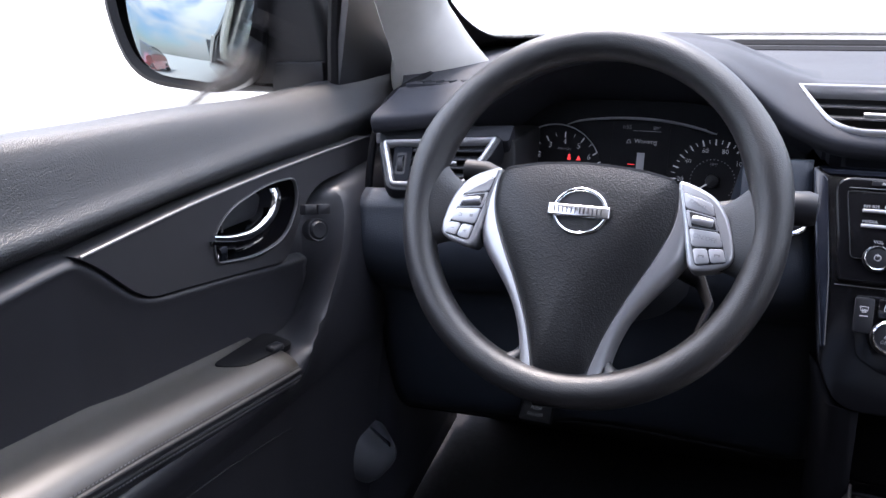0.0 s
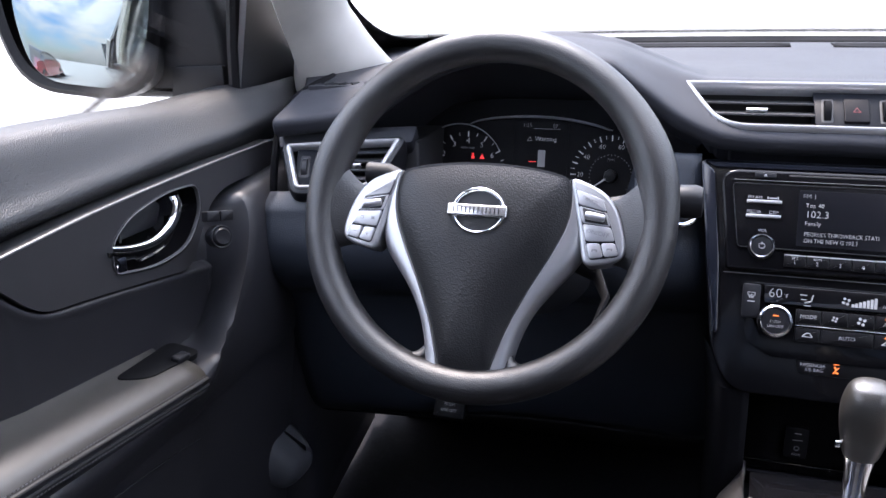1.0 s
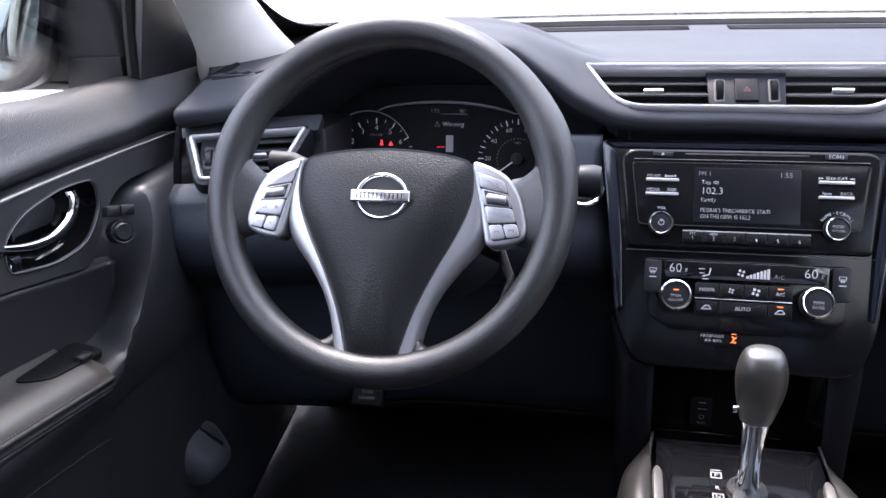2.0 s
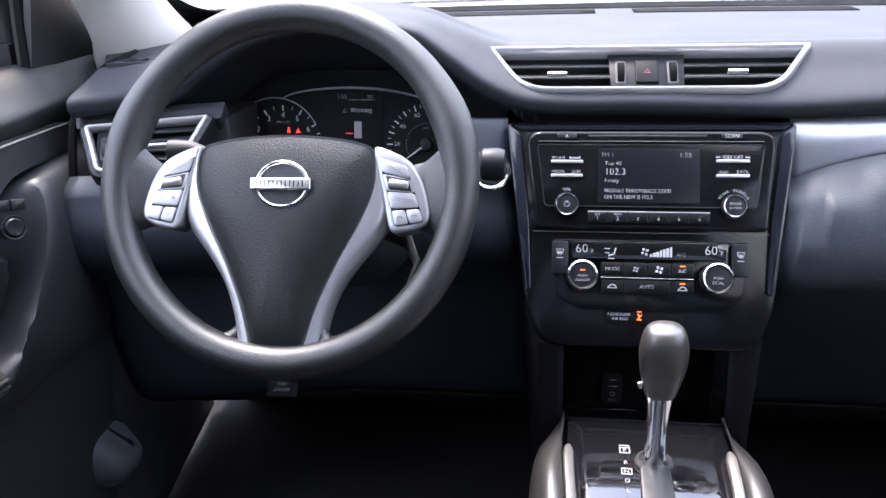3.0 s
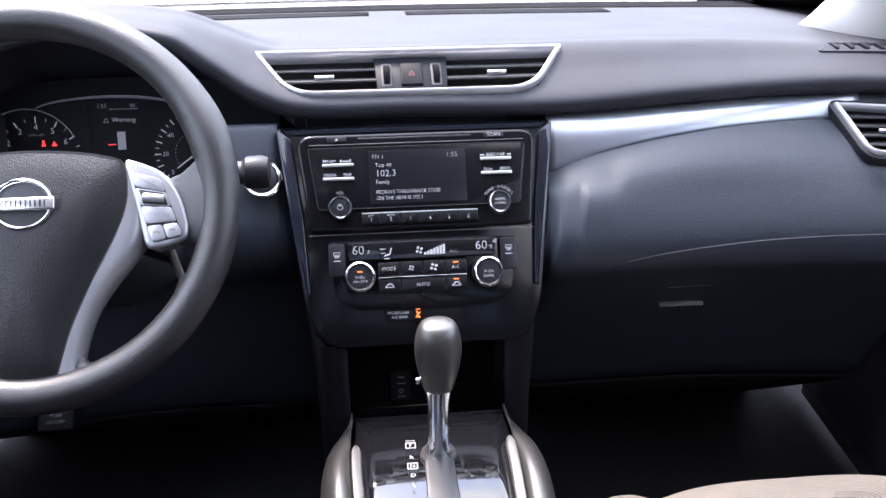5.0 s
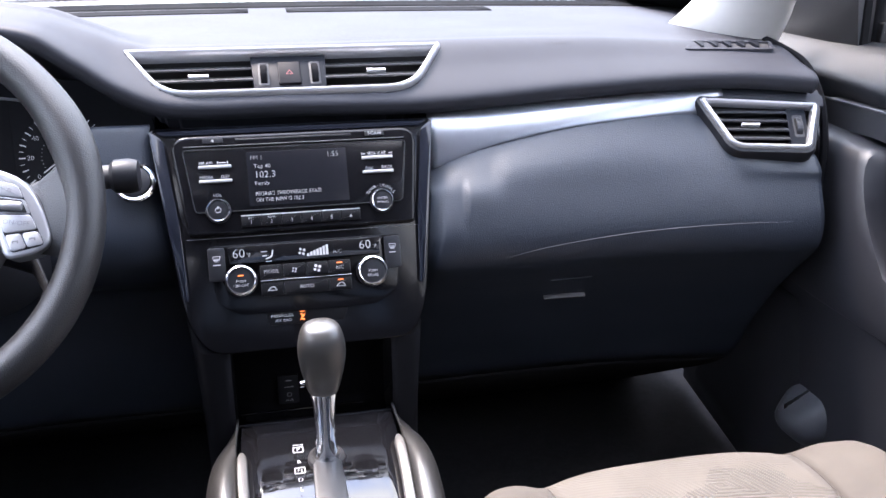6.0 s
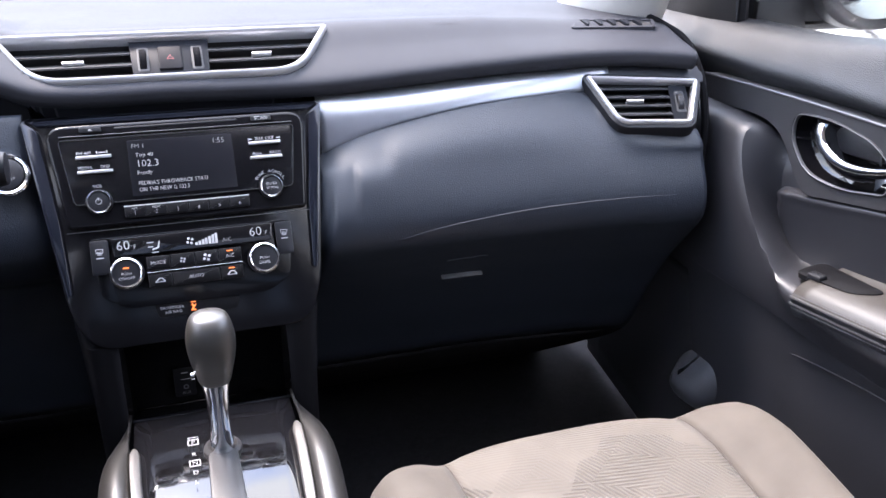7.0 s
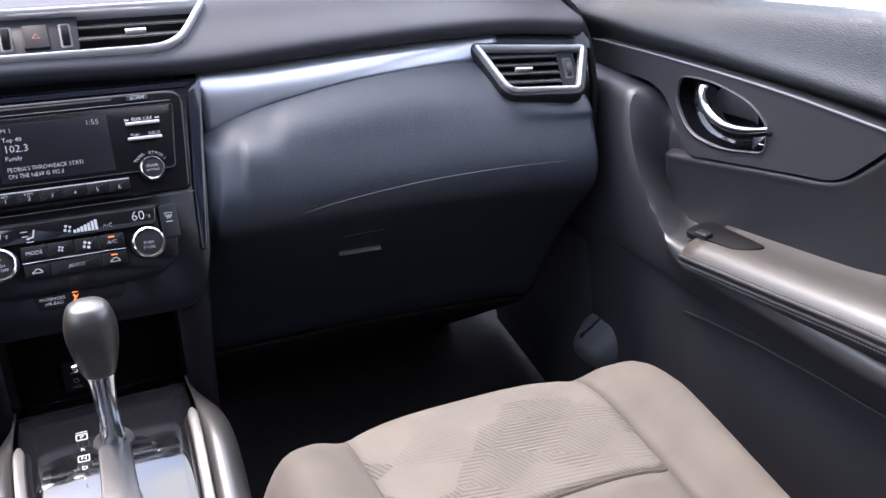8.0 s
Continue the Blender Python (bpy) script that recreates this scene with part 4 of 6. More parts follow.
bagplate = thing("airbag_indicator", "black indicator plate with an amber airbag light", "indicator")
part("plate", slab(fillet([(-0.050, -0.1225), (0.046, -0.1225), (0.040, -0.1370), (-0.046, -0.1370)], 0.004), -0.006, -0.003, 0.001), stack_matte, bagplate, m=STACK)
writing("PASSENGER", 0.0050, STACK, -0.0315, -0.1265, -0.0018, white_print, bagplate)
writing("AIR BAG", 0.0050, STACK, -0.0305, -0.1317, -0.0018, white_print, bagplate)
bars([(-0.0110, -0.1235, -0.0055, -0.1225)], STACK, -0.0017, lit_orange, bagplate, "amber_light")
part("amber_figure", tube([(-0.0100, -0.1255, -0.0016), (-0.0078, -0.1285, -0.0016), (-0.0098, -0.1315, -0.0016), (-0.0058, -0.1325, -0.0016)], 0.0011, 6), lit_orange, bagplate, "amber airbag warning figure", m=STACK)
part("amber_slash", tube([(-0.0112, -0.1330, -0.0016), (-0.0052, -0.1260, -0.0016)], 0.0006, 6), lit_orange, bagplate, m=STACK)


# ---- steering wheel ----
WHEEL = plane_at((-0.3666, 0.5175, 1.0225), 27.1)
wheel = thing("steering_wheel", "black grained steering wheel with satin silver spokes", "steering wheel")
RIM = 0.1714
bm = bmesh.new()
rows = []
for i in range(97):
    a = 2 * math.pi * i / 96
    grip = 1.0 + 0.13 * sum(math.exp(-((a - g) / 0.22) ** 2) for g in (radians(20), radians(160)))
    c = Vector((math.cos(a), math.sin(a), 0))
    rows.append([c * (RIM + 0.0172 * grip * math.cos(q)) + Vector((0, 0, 0.0185 * grip * math.sin(q))) for q in [2 * math.pi * j / 16 for j in range(16)]])
part("rim", sheet(rows, True), wheel_leather, wheel, "black grained rim", m=WHEEL)


def puffed(outline, w_edge, w_mid, rings=7, back=-0.03, power=0.5):
    """A cushion-like plate: an outline drawn in towards its middle while it rises."""
    c = Vector((sum(p[0] for p in outline) / len(outline), sum(p[1] for p in outline) / len(outline)))
    rows = [[Vector((p[0], p[1], back)) for p in outline]]
    for i in range(rings + 1):
        t = i / rings
        k = 1 - t * 0.985
        rows.append([Vector((c.x + (p[0] - c.x) * k, c.y + (p[1] - c.y) * k, w_edge + (w_mid - w_edge) * (1 - (1 - t) ** 2) ** power)) for p in outline])
    return capped(sheet(rows, True))


BAG_HALF = [(0.043, 0.0455), (0.073, 0.0400), (0.0835, 0.0345), (0.0880, 0.020), (0.0880, 0.003), (0.0845, -0.013), (0.0785, -0.028), (0.0700, -0.046), (0.0590, -0.067), (0.0480, -0.090), (0.0378, -0.114), (0.0302, -0.138), (0.0240, -0.158), (0.016, -0.1625)]
bag = spline([(0.0, 0.0480), *BAG_HALF, (0.0, -0.1635), *[(-u, v) for u, v in BAG_HALF[::-1]]], 3, True)
bag = [Vector((p.x + 0.001, p.y, 0)) for p in bag]
part("airbag_cover", puffed(bag, 0.004, 0.018, back=-0.035, power=0.7), bag_plastic, wheel, "black grained airbag cover", m=WHEEL)
part("cover_gap", ring([Vector((p.x * 1.010, p.y * 1.006, 0)) for p in bag], [(0, 0.000), (0, 0.0050), (0.002, 0.0050), (0.002, 0.0)]), rubber, wheel, m=WHEEL)
for s in (1, -1):
    # satin spoke that runs beside the cover from the key pad down to the foot of the rim
    inner = [(0.0880, 0.0300), (0.0893, 0.020), (0.0893, 0.003), (0.0858, -0.013), (0.0797, -0.028), (0.0712, -0.046), (0.0602, -0.067), (0.0492, -0.090), (0.0390, -0.114), (0.0314, -0.138), (0.0252, -0.162)]
    outer = [(0.0960, 0.0300), (0.0985, 0.020), (0.1010, 0.003), (0.1030, -0.013), (0.1030, -0.029), (0.0960, -0.046), (0.0765, -0.070), (0.0600, -0.093), (0.0500, -0.115), (0.0440, -0.138), (0.0410, -0.162)]
    rows = []
    for (a, b), (c, d) in zip([(p.x, p.y) for p in spline([(*p, 0) for p in inner], 4)], [(p.x, p.y) for p in spline([(*p, 0) for p in outer], 4)]):
        off = 0.001
        w = 0.001
        rows.append([Vector((s * a + off, b, w - 0.014)), Vector((s * a + off, b, w + 0.0035)), Vector((s * (a * 0.85 + c * 0.15) + off, b * 0.85 + d * 0.15, w + 0.0050)), Vector((s * (a * 0.45 + c * 0.55) + off, b * 0.45 + d * 0.55, w + 0.0038)), Vector((s * (a * 0.25 + c * 0.75) + off, b * 0.25 + d * 0.75, w + 0.0005)), Vector((s * (a * 0.08 + c * 0.92) + off, b * 0.08 + d * 0.92, w - 0.007)), Vector((s * c + off, d, w - 0.018))])
    part("spoke", sheet([spline(r, 2) for r in rows]), silver, wheel, "satin silver spoke", thick=0.002, m=WHEEL)
    # key pad, its keys laid out between four corners
    shape = [(s * u + 0.001, v) for u, v in ((0.085, 0.0385), (0.101, 0.0335), (0.120, 0.0245), (0.131, 0.011), (0.138, -0.006), (0.1425, -0.026), (0.141, -0.0365), (0.128, -0.0435), (0.108, -0.0465), (0.1035, -0.0425), (0.100, -0.027), (0.0965, -0.008), (0.0905, 0.016))]
    A, B, C, D = [Vector((s * u + 0.001, v)) for u, v in ((0.0865, 0.0325), (0.1195, 0.0205), (0.1400, -0.0370), (0.1075, -0.0440))]

    def at(a, b):
        return (A * (1 - a) + B * a) * (1 - b) + (D * (1 - a) + C * a) * b

    def quad(a0, b0, a1, b1):
        return [at(a0, b0), at(a1, b0), at(a1, b1), at(a0, b1)]

    kp = part("key_pad", slab(fillet(shape, 0.010, 4), -0.02, 0.0082, 0.0035, seg=3), silver, wheel, "satin silver key pad", m=WHEEL)
    part("key_field", slab(fillet(quad(0.10, 0.06, 0.94, 0.97), 0.004, 3), 0.003, 0.0086, 0.0004), button_black, kp, "dark gaps between the keys", m=WHEEL)
    part("key", slab(fillet(quad(0.11, 0.07, 0.93, 0.27), 0.003, 3), 0.004, 0.0100, 0.0010), button_silver, kp, m=WHEEL)
    part("rocker_well", slab(fillet(quad(0.11, 0.285, 0.93, 0.50), 0.002, 2), 0.004, 0.0092, 0.0003), button_silver, kp, m=WHEEL)
    part("rocker_gap", slab(fillet(quad(0.20, 0.300, 0.86, 0.485), 0.001, 2), 0.004, 0.0095, 0.0002), rubber, kp, m=WHEEL)
    ends = [at(0.24, 0.392), at(0.82, 0.392)]
    part("rocker", tube([(*(ends[0] * (1 - e) + ends[1] * e), 0.0098) for e in (0, 0.03, 0.1, 0.5, 0.9, 0.97, 1)], [0.0022, 0.0034, 0.0040, 0.0041, 0.0040, 0.0034, 0.0022], 14), button_silver, kp, "ribbed silver rocker", m=WHEEL)
    part("key", slab(fillet(quad(0.11, 0.515, 0.93, 0.735), 0.003, 3), 0.004, 0.0100, 0.0010), button_silver, kp, m=WHEEL)
    for a0, a1 in ((0.11, 0.505), (0.525, 0.93)):
        part("key", slab(fillet(quad(a0, 0.76, a1, 0.955), 0.003, 3), 0.004, 0.0104, 0.0012), button_silver, kp, m=WHEEL)
        c = at((a0 + a1) / 2, 0.855)
        if s < 0:
            bars([(c.x - 0.002, c.y - 0.0004, c.x + 0.002, c.y + 0.0004)] + ([(c.x - 0.0004, c.y - 0.002, c.x + 0.0004, c.y + 0.002)] if a0 < 0.3 else []), WHEEL, 0.0107, grey_print, kp)
        else:
            bars([(c.x - 0.0026, c.y - 0.0002, c.x + 0.0026, c.y + 0.0010), (c.x - 0.0026, c.y - 0.0014, c.x - 0.0014, c.y - 0.0002), (c.x + 0.0014, c.y - 0.0014, c.x + 0.0026, c.y - 0.0002)], WHEEL, 0.0107, grey_print, kp)
    tilt_ = math.atan2((B - A).y, (B - A).x) if s > 0 else math.atan2((A - B).y, (A - B).x)
    c = at(0.5, 0.625)
    if s > 0:
        writing("ON/OFF", 0.0060, WHEEL, c.x, c.y, 0.0103, grey_print, kp, spin=tilt_ * 0.5)
        c = at(0.5, 0.17)
        writing("CANCEL", 0.0044, WHEEL, c.x, c.y, 0.0103, grey_print, kp, spin=tilt_)
    else:
        bars([(c.x - 0.0085, c.y - 0.0016, c.x - 0.0045, c.y - 0.0008), (c.x - 0.0050, c.y - 0.0016, c.x - 0.0042, c.y + 0.0014), (c.x - 0.0075, c.y + 0.0008, c.x - 0.0045, c.y + 0.0016), (c.x + 0.0040, c.y - 0.0016, c.x + 0.0074, c.y + 0.0014)], WHEEL, 0.0103, grey_print, kp)
        c = at(0.5, 0.17)
        writing("SOURCE", 0.0040, WHEEL, c.x, c.y, 0.0103, grey_print, kp, spin=tilt_)
    # grip bridge between pad and rim
    rows = []
    for t in range(9):
        k = t / 8
        u = 0.124 + 0.040 * k
        hgt = 0.030 + 0.026 * k**1.6
        rows.append([Vector((s * u, -0.002 + hgt * math.cos(q) - 0.010 * (1 - k), -0.0065 + 0.005 * k + (0.0075 + 0.007 * k) * math.sin(q))) for q in [2 * math.pi * j / 16 for j in range(16)]])
    part("grip_bridge", capped(sheet(rows, True)), wheel_leather, wheel, m=WHEEL)
    # gusset where the spoke runs into the foot of the rim
    part("gusset", tube(spline([(s * 0.085, -0.1480, 0.0), (s * 0.066, -0.1530, 0.0), (s * 0.051, -0.1520, -0.003), (s * 0.0415, -0.143, -0.007), (s * 0.0375, -0.128, -0.013)], 4), [0.0075, 0.0078, 0.0082, 0.0085, 0.0088, 0.0090, 0.0090, 0.0090, 0.0088, 0.0083, 0.0078, 0.0072, 0.0066, 0.0060, 0.0055, 0.005, 0.0045], 12), wheel_leather, wheel, m=WHEEL)
# round badge with a cross bar, unlettered
badge = part("badge", ring([(0.002 + math.cos(i * math.pi / 20) * 0.0275, -0.0025 + math.sin(i * math.pi / 20) * 0.0240) for i in range(40)], round_profile(0.0052, 0.011, 0.0195)), chrome, wheel, "bright chrome ring badge", m=WHEEL)
part("badge_bar", slab(box_outline(-0.0285, -0.0085, 0.0310, 0.0030, 0.0012), 0.011, 0.0212, 0.0016, seg=3), badge_metal, badge, "bright satin cross bar", m=WHEEL)
bars([(-0.0225 + 0.0082 * i + e, -0.0055, -0.0214 + 0.0082 * i + e, 0.0001) for i in range(6) for e in (0.0, 0.0040)], WHEEL, 0.0214, rubber, badge, "bar_mark")
part("badge_back", lathe([(0.0001, 0.0155), (0.023, 0.0155), (0.024, 0.012)], 32), smooth_plastic, badge, m=WHEEL @ Matrix.Translation((0.002, -0.0025, 0)))
part("cover_mark", ring(fillet([(-0.011, -0.040), (0.010, -0.040), (0.010, -0.047), (-0.011, -0.047)], 0.001), [(0, 0.0165), (0.0005, 0.0172), (0.001, 0.0165)]), bag_plastic, wheel, "moulded airbag lettering panel", m=WHEEL)

# ---- column, stalks, start button ----
column = thing("steering_column", "black plastic steering column shroud", "steering column")
secs = []
for w, r in ((-0.03, 0.050), (-0.07, 0.060), (-0.14, 0.072), (-0.26, 0.085)):
    secs.append([Vector((r * math.cos(q), -0.012 + r * 0.85 * math.sin(q), w)) for q in [2 * math.pi * j / 14 for j in range(14)]])
part("shroud", capped(loft(secs, 4, 2, True)), smooth_plastic, column, m=WHEEL)
part("adjuster", tube([(0.05, -0.02, -0.08), (0.110, -0.045, -0.07), (0.123, -0.07, -0.055), (0.115, -0.098, -0.045)], [0.012, 0.011, 0.009, 0.007], 10, flat=0.4), smooth_plastic, column, "black curved lever behind the wheel", m=WHEEL)
for s, e in ((-1, (-0.150, 0.046, -0.060)), (1, (0.199, 0.037, -0.075))):
    st = part("stalk", tube([(s * 0.05, 0.0, -0.08), (e[0] * 0.6, e[1] * 0.7, -0.07), (e[0] * 0.85, e[1], e[2]), e], [0.010, 0.010, 0.0115, 0.0125], 14), rubber, column, "black stalk with white symbols", m=WHEEL)
    if s > 0:
        part("stalk_end", lathe([(0.0126, -0.014), (0.0165, -0.010), (0.0172, 0.004), (0.0150, 0.012), (0.0001, 0.0140)], 24), button_black, st, m=WHEEL @ Matrix.Translation(e) @ Matrix.Rotation(radians(90), 4, "Y") @ Matrix.Translation((0, 0, -0.004)))
        bars([(0.1690, 0.0380, 0.1760, 0.0388), (0.1690, 0.0410, 0.1760, 0.0418), (0.1690, 0.0380, 0.1696, 0.0418), (0.1754, 0.0380, 0.1760, 0.0418)], WHEEL, -0.052, white_print, st)
start = thing("start_button", "round black engine start button in a chrome ring", "button")
SB = plane_at((-0.184, 0.731, 0.977), 30)
part("bezel_ring", lathe([(0.0235, -0.006), (0.0235, 0.002), (0.0215, 0.0045), (0.0190, 0.004), (0.0180, 0.000)], 36), chrome, start, "chrome ring", m=SB)
part("cap", lathe([(0.0175, -0.004), (0.0170, 0.0035), (0.0150, 0.0045), (0.0001, 0.0040)], 32), button_black, start, m=SB)
writing("STOP", 0.0060, SB, 0.001, -0.006, 0.0048, grey_print, start)

# ---- instruments ----
cluster = thing("instrument_cluster", "black instrument cluster with two dials and a lit display", "instrument cluster")
DIAL = plane_at((-0.385, 0.893, 0.9985), 14)
outl = [(-0.215, -0.090), (0.205, -0.090), (0.212, 0.02), (0.165, 0.062), (0.06, 0.075), (-0.06, 0.075), (-0.165, 0.062), (-0.22, 0.02)]
part("face", slab(fillet(outl, 0.02), -0.012, -0.002, 0.002), dial_black, cluster, "matt black dial face", m=DIAL)
T, S = (-0.107, -0.031), (0.0985, -0.028)
for name, c, a0, a1, n, r0, big, labels in (("tachometer", T, 204, -24, 17, 0.0510, 2, "012345678"), ("speedometer", S, 216, -36, 29, 0.0490, 2, None)):
    dial = part(name, lathe([(0.0001, -0.0018), (0.055, -0.0018), (0.057, -0.0022)], 40), dial_black, cluster, "round black dial with white figures", m=DIAL @ Matrix.Translation((*c, 0)))
    bm = bmesh.new()
    for i in range(n):
        a = radians(a0 + (a1 - a0) * i / (n - 1))
        d = Vector((math.cos(a), math.sin(a), 0))
        e = Vector((-d.y, d.x, 0)) * (0.0008 if i % big == 0 else 0.0004)
        lo, hi = (r0 - 0.0015, r0 + 0.0065) if i % big == 0 else (r0 + 0.001, r0 + 0.006)
        o = Vector((*c, -0.0008))
        bm.faces.new([bm.verts.new(o + p) for p in (d * lo - e, d * hi - e, d * hi + e, d * lo + e)])
    part("scale", bm, lit_white, dial, smooth=False, m=DIAL)
    if name == "tachometer":
        marks = [(str(k), a0 + (a1 - a0) * k / 8) for k in range(9)]
        size = 0.0112
    else:
        marks = [(str(k * 20), 216 - 36 * k) for k in range(8)]
        size = 0.0088
    for w, ang in marks:
        a = radians(ang)
        writing(w, size, DIAL, c[0] + math.cos(a) * (r0 - 0.0075), c[1] + math.sin(a) * (r0 - 0.0075), -0.0008, lit_white, dial, "figure")
    if name == "speedometer":
        bm = bmesh.new()
        for i in range(27):
            a = radians(a0 + (a1 - a0) * i / 26)
            p = Vector((c[0] + math.cos(a) * 0.0285, c[1] + math.sin(a) * 0.0285, -0.0008))
            bm.faces.new([bm.verts.new(p + Vector(q)) for q in ((-0.0006, -0.0006, 0), (0.0006, -0.0006, 0), (0.0006, 0.0006, 0), (-0.0006, 0.0006, 0))])
        part("inner_scale", bm, lit_dim, dial, smooth=False, m=DIAL)
        writing("MPH", 0.0046, DIAL, c[0], c[1] + 0.022, -0.0008, lit_dim, dial)
        a = radians(216)
        part("needle", tube([(c[0] - math.cos(a) * 0.002, c[1] - math.sin(a) * 0.002, 0.003), (c[0] + math.cos(a) * 0.033, c[1] + math.sin(a) * 0.033, 0.003)], [0.0014, 0.0008], 6), lit_white, dial, "white needle", m=DIAL)
    else:
        writing("RPMx1000", 0.0046, DIAL, c[0], c[1] + 0.0335, -0.0008, lit_dim, dial)
        a = radians(204)
        part("needle", tube([(c[0], c[1], 0.003), (c[0] + math.cos(a) * 0.040, c[1] + math.sin(a) * 0.040, 0.003)], [0.0014, 0.0008], 6), lit_white, dial, "white needle", m=DIAL)
        bars([(c[0] + 0.0065, c[1] + 0.0190, c[0] + 0.0095, c[1] + 0.0265), (c[0] + 0.0055, c[1] + 0.0185, c[0] + 0.0105, c[1] + 0.0220)], DIAL, -0.0008, lit_red, dial, "belt_light")
        bm = bmesh.new()
        bm.faces.new([bm.verts.new((c[0] + x, c[1] + y, -0.0008)) for x, y in ((0.0180, 0.0185), (0.0255, 0.0185), (0.02175, 0.0255))])
        part("warning_light", bm, lit_red, dial, smooth=False, m=DIAL)
    part("hub", lathe([(0.009, -0.001), (0.008, 0.004), (0.0001, 0.005)], 20), button_black, dial, m=DIAL @ Matrix.Translation((*c, 0)))
arc = [(T[0] + math.cos(radians(a)) * 0.067 - 0.011, T[1] + math.sin(radians(a)) * 0.0675, 0.001) for a in (182, 166, 150, 134, 118, 102, 86, 70, 54, 38, 28)]
part("dial_rim", tube(spline([(x, y, 0.004) for x, y, z in arc], 4), [0.0010 - 0.0005 * abs(i - 16) / 24 for i in range(41)], 6), silver, cluster, "thin bright dial rim", m=DIAL)
arc = [(-0.104, 0.0370, 0.001), (-0.088, 0.0425, 0.001), (-0.060, 0.0468, 0.001), (-0.02, 0.0495, 0.001), (0.02, 0.0485, 0.001), (0.050, 0.0450, 0.001), (0.080, 0.0390, 0.001), (0.092, 0.0350, 0.001), (0.099, 0.0340, 0.001)]
part("display_rim", tube(spline([(x, y, 0.004) for x, y, z in arc], 4), [0.0006 + 0.0014 * math.sin(math.pi * min(1, max(0, i / 32))) ** 0.7 for i in range(33)], 6), silver, cluster, "thin bright rim over the display", m=DIAL)
disp = part("display", slab(box_outline(-0.040, -0.062, 0.038, 0.046, 0.004), -0.004, -0.0015, 0.0005), dial_black, cluster, "small dark display", m=DIAL)
writing("1:55", 0.0078, DIAL, -0.021, 0.0375, -0.0011, lit_dim, disp)
writing("80°", 0.0072, DIAL, 0.020, 0.0375, -0.0011, lit_dim, disp)
bars([(-0.012, 0.0330, 0.026, 0.0336)], DIAL, -0.0011, lit_dim, disp)
writing("Warning", 0.0088, DIAL, 0.006, 0.0190, -0.0011, lit_white, disp)
part("warning_mark", ring([(-0.0205, 0.0160), (-0.0135, 0.0160), (-0.0170, 0.0225)], [(0, -0.0011), (0.0007, -0.0011), (0.0007, -0.0010), (0, -0.0010)]), lit_white, disp, smooth=False, m=DIAL)
bars([(-0.0040, -0.020, 0.0065, 0.0035)], DIAL, -0.0011, lit_dim, disp, "door_figure")
bars([(-0.0165, -0.0135, -0.006, -0.0125)], DIAL, -0.0011, lit_red, disp, "door_mark")

# ---- centre console and selector ----
console = thing("centre_console", "black centre console with a gloss gear plate and padded sides", "centre console")


def console_z(y):
    return knots(y, [(-0.6, 0.640), (0.0, 0.640), (0.20, 0.650), (0.36, 0.6705), (0.44, 0.6850), (0.515, 0.6985), (0.56, 0.7030), (0.62, 0.7095), (0.70, 0.722), (0.80, 0.77)])


def console_half(y):
    return knots(y, [(-0.6, 0.08), (0.0, 0.080), (0.40, 0.082), (0.54, 0.088), (0.62, 0.087), (0.72, 0.080), (0.80, 0.076)])


ys = [-0.6 + i * 1.38 / 60 for i in range(61)]
part("top_plate", sheet([[Vector((console_half(y) * k, y, console_z(y) - 0.004 + 0.003 * (1 - k * k))) for k in (-1, -0.75, -0.5, -0.25, 0, 0.25, 0.5, 0.75, 1)] for y in ys if y <= 0.64]), piano, console, "gloss black gear plate", thick=0.004)
for s in (-1, 1):
    rail = []
    for y in [*[q for q in ys if q < 0.555], 0.562, 0.569, 0.572]:
        h, z, k = console_half(y), console_z(y), min(1.0, max(0.06, (0.573 - y) / 0.012) ** 0.5)
        rail.append([Vector((s * (h - 0.001 + a * k), y, z + 0.001 + b * k)) for a, b in ((-0.0055, -0.006), (-0.005, 0.001), (-0.003, 0.0030), (0.0025, 0.0040), (0.005, 0.0025), (0.0058, -0.006))])
    part("rail", sheet([spline(r, 2) for r in rail]), rail_silver, console, "satin silver rail", thick=0.001)
    rows = []
    for y in ys:
        if y > 0.66:
            continue
        h, z = console_half(y), console_z(y)
        t = max(0.0, (y - 0.50) / 0.13)
        rows.append(spline([Vector((s * (h + 0.006), y, z - 0.006)), Vector((s * (h + 0.009), y, z + 0.004 - 0.02 * t * t)), Vector((s * (h + 0.020), y, z + 0.008 - 0.04 * t * t)), Vector((s * (h + 0.033), y, z - 0.004 - 0.05 * t * t)), Vector((s * (h + 0.040), y, z - 0.04 - 0.05 * t * t)), Vector((s * (h + 0.045), y, z - 0.15)), Vector((s * (h + 0.05), y, 0.38))], 3))
    part("padded_side", sheet(rows), console_leather, console, "dark grey padded console side", thick=0.003)
# open pocket ahead of the selector
rows = [spline([Vector((s_ * 0.096, y, z)) for s_, y, z in ((k, 0.655, 0.800), (k, 0.700, 0.778), (k, 0.735, 0.745), (k, 0.738, 0.700), (k, 0.735, 0.660), (k, 0.700, 0.646), (k, 0.662, 0.668), (k, 0.637, 0.699))], 3) for k in (-1, -0.6, -0.2, 0.2, 0.6, 1)]
for s in (-1, 1):
    wing = [[Vector((s * x, y, z)) for x, y in prof] for z, prof in ((0.810, ((0.100, 0.690), (0.132, 0.700), (0.146, 0.74))), (0.79, ((0.094, 0.652), (0.128, 0.660), (0.142, 0.72))), (0.70, ((0.094, 0.640), (0.122, 0.648), (0.136, 0.72))), (0.45, ((0.094, 0.640), (0.120, 0.648), (0.132, 0.72))))]
    part("side_wing", sheet([spline(w, 4) for w in wing]), screen_band, console, "black side below the stack", thick=0.003)
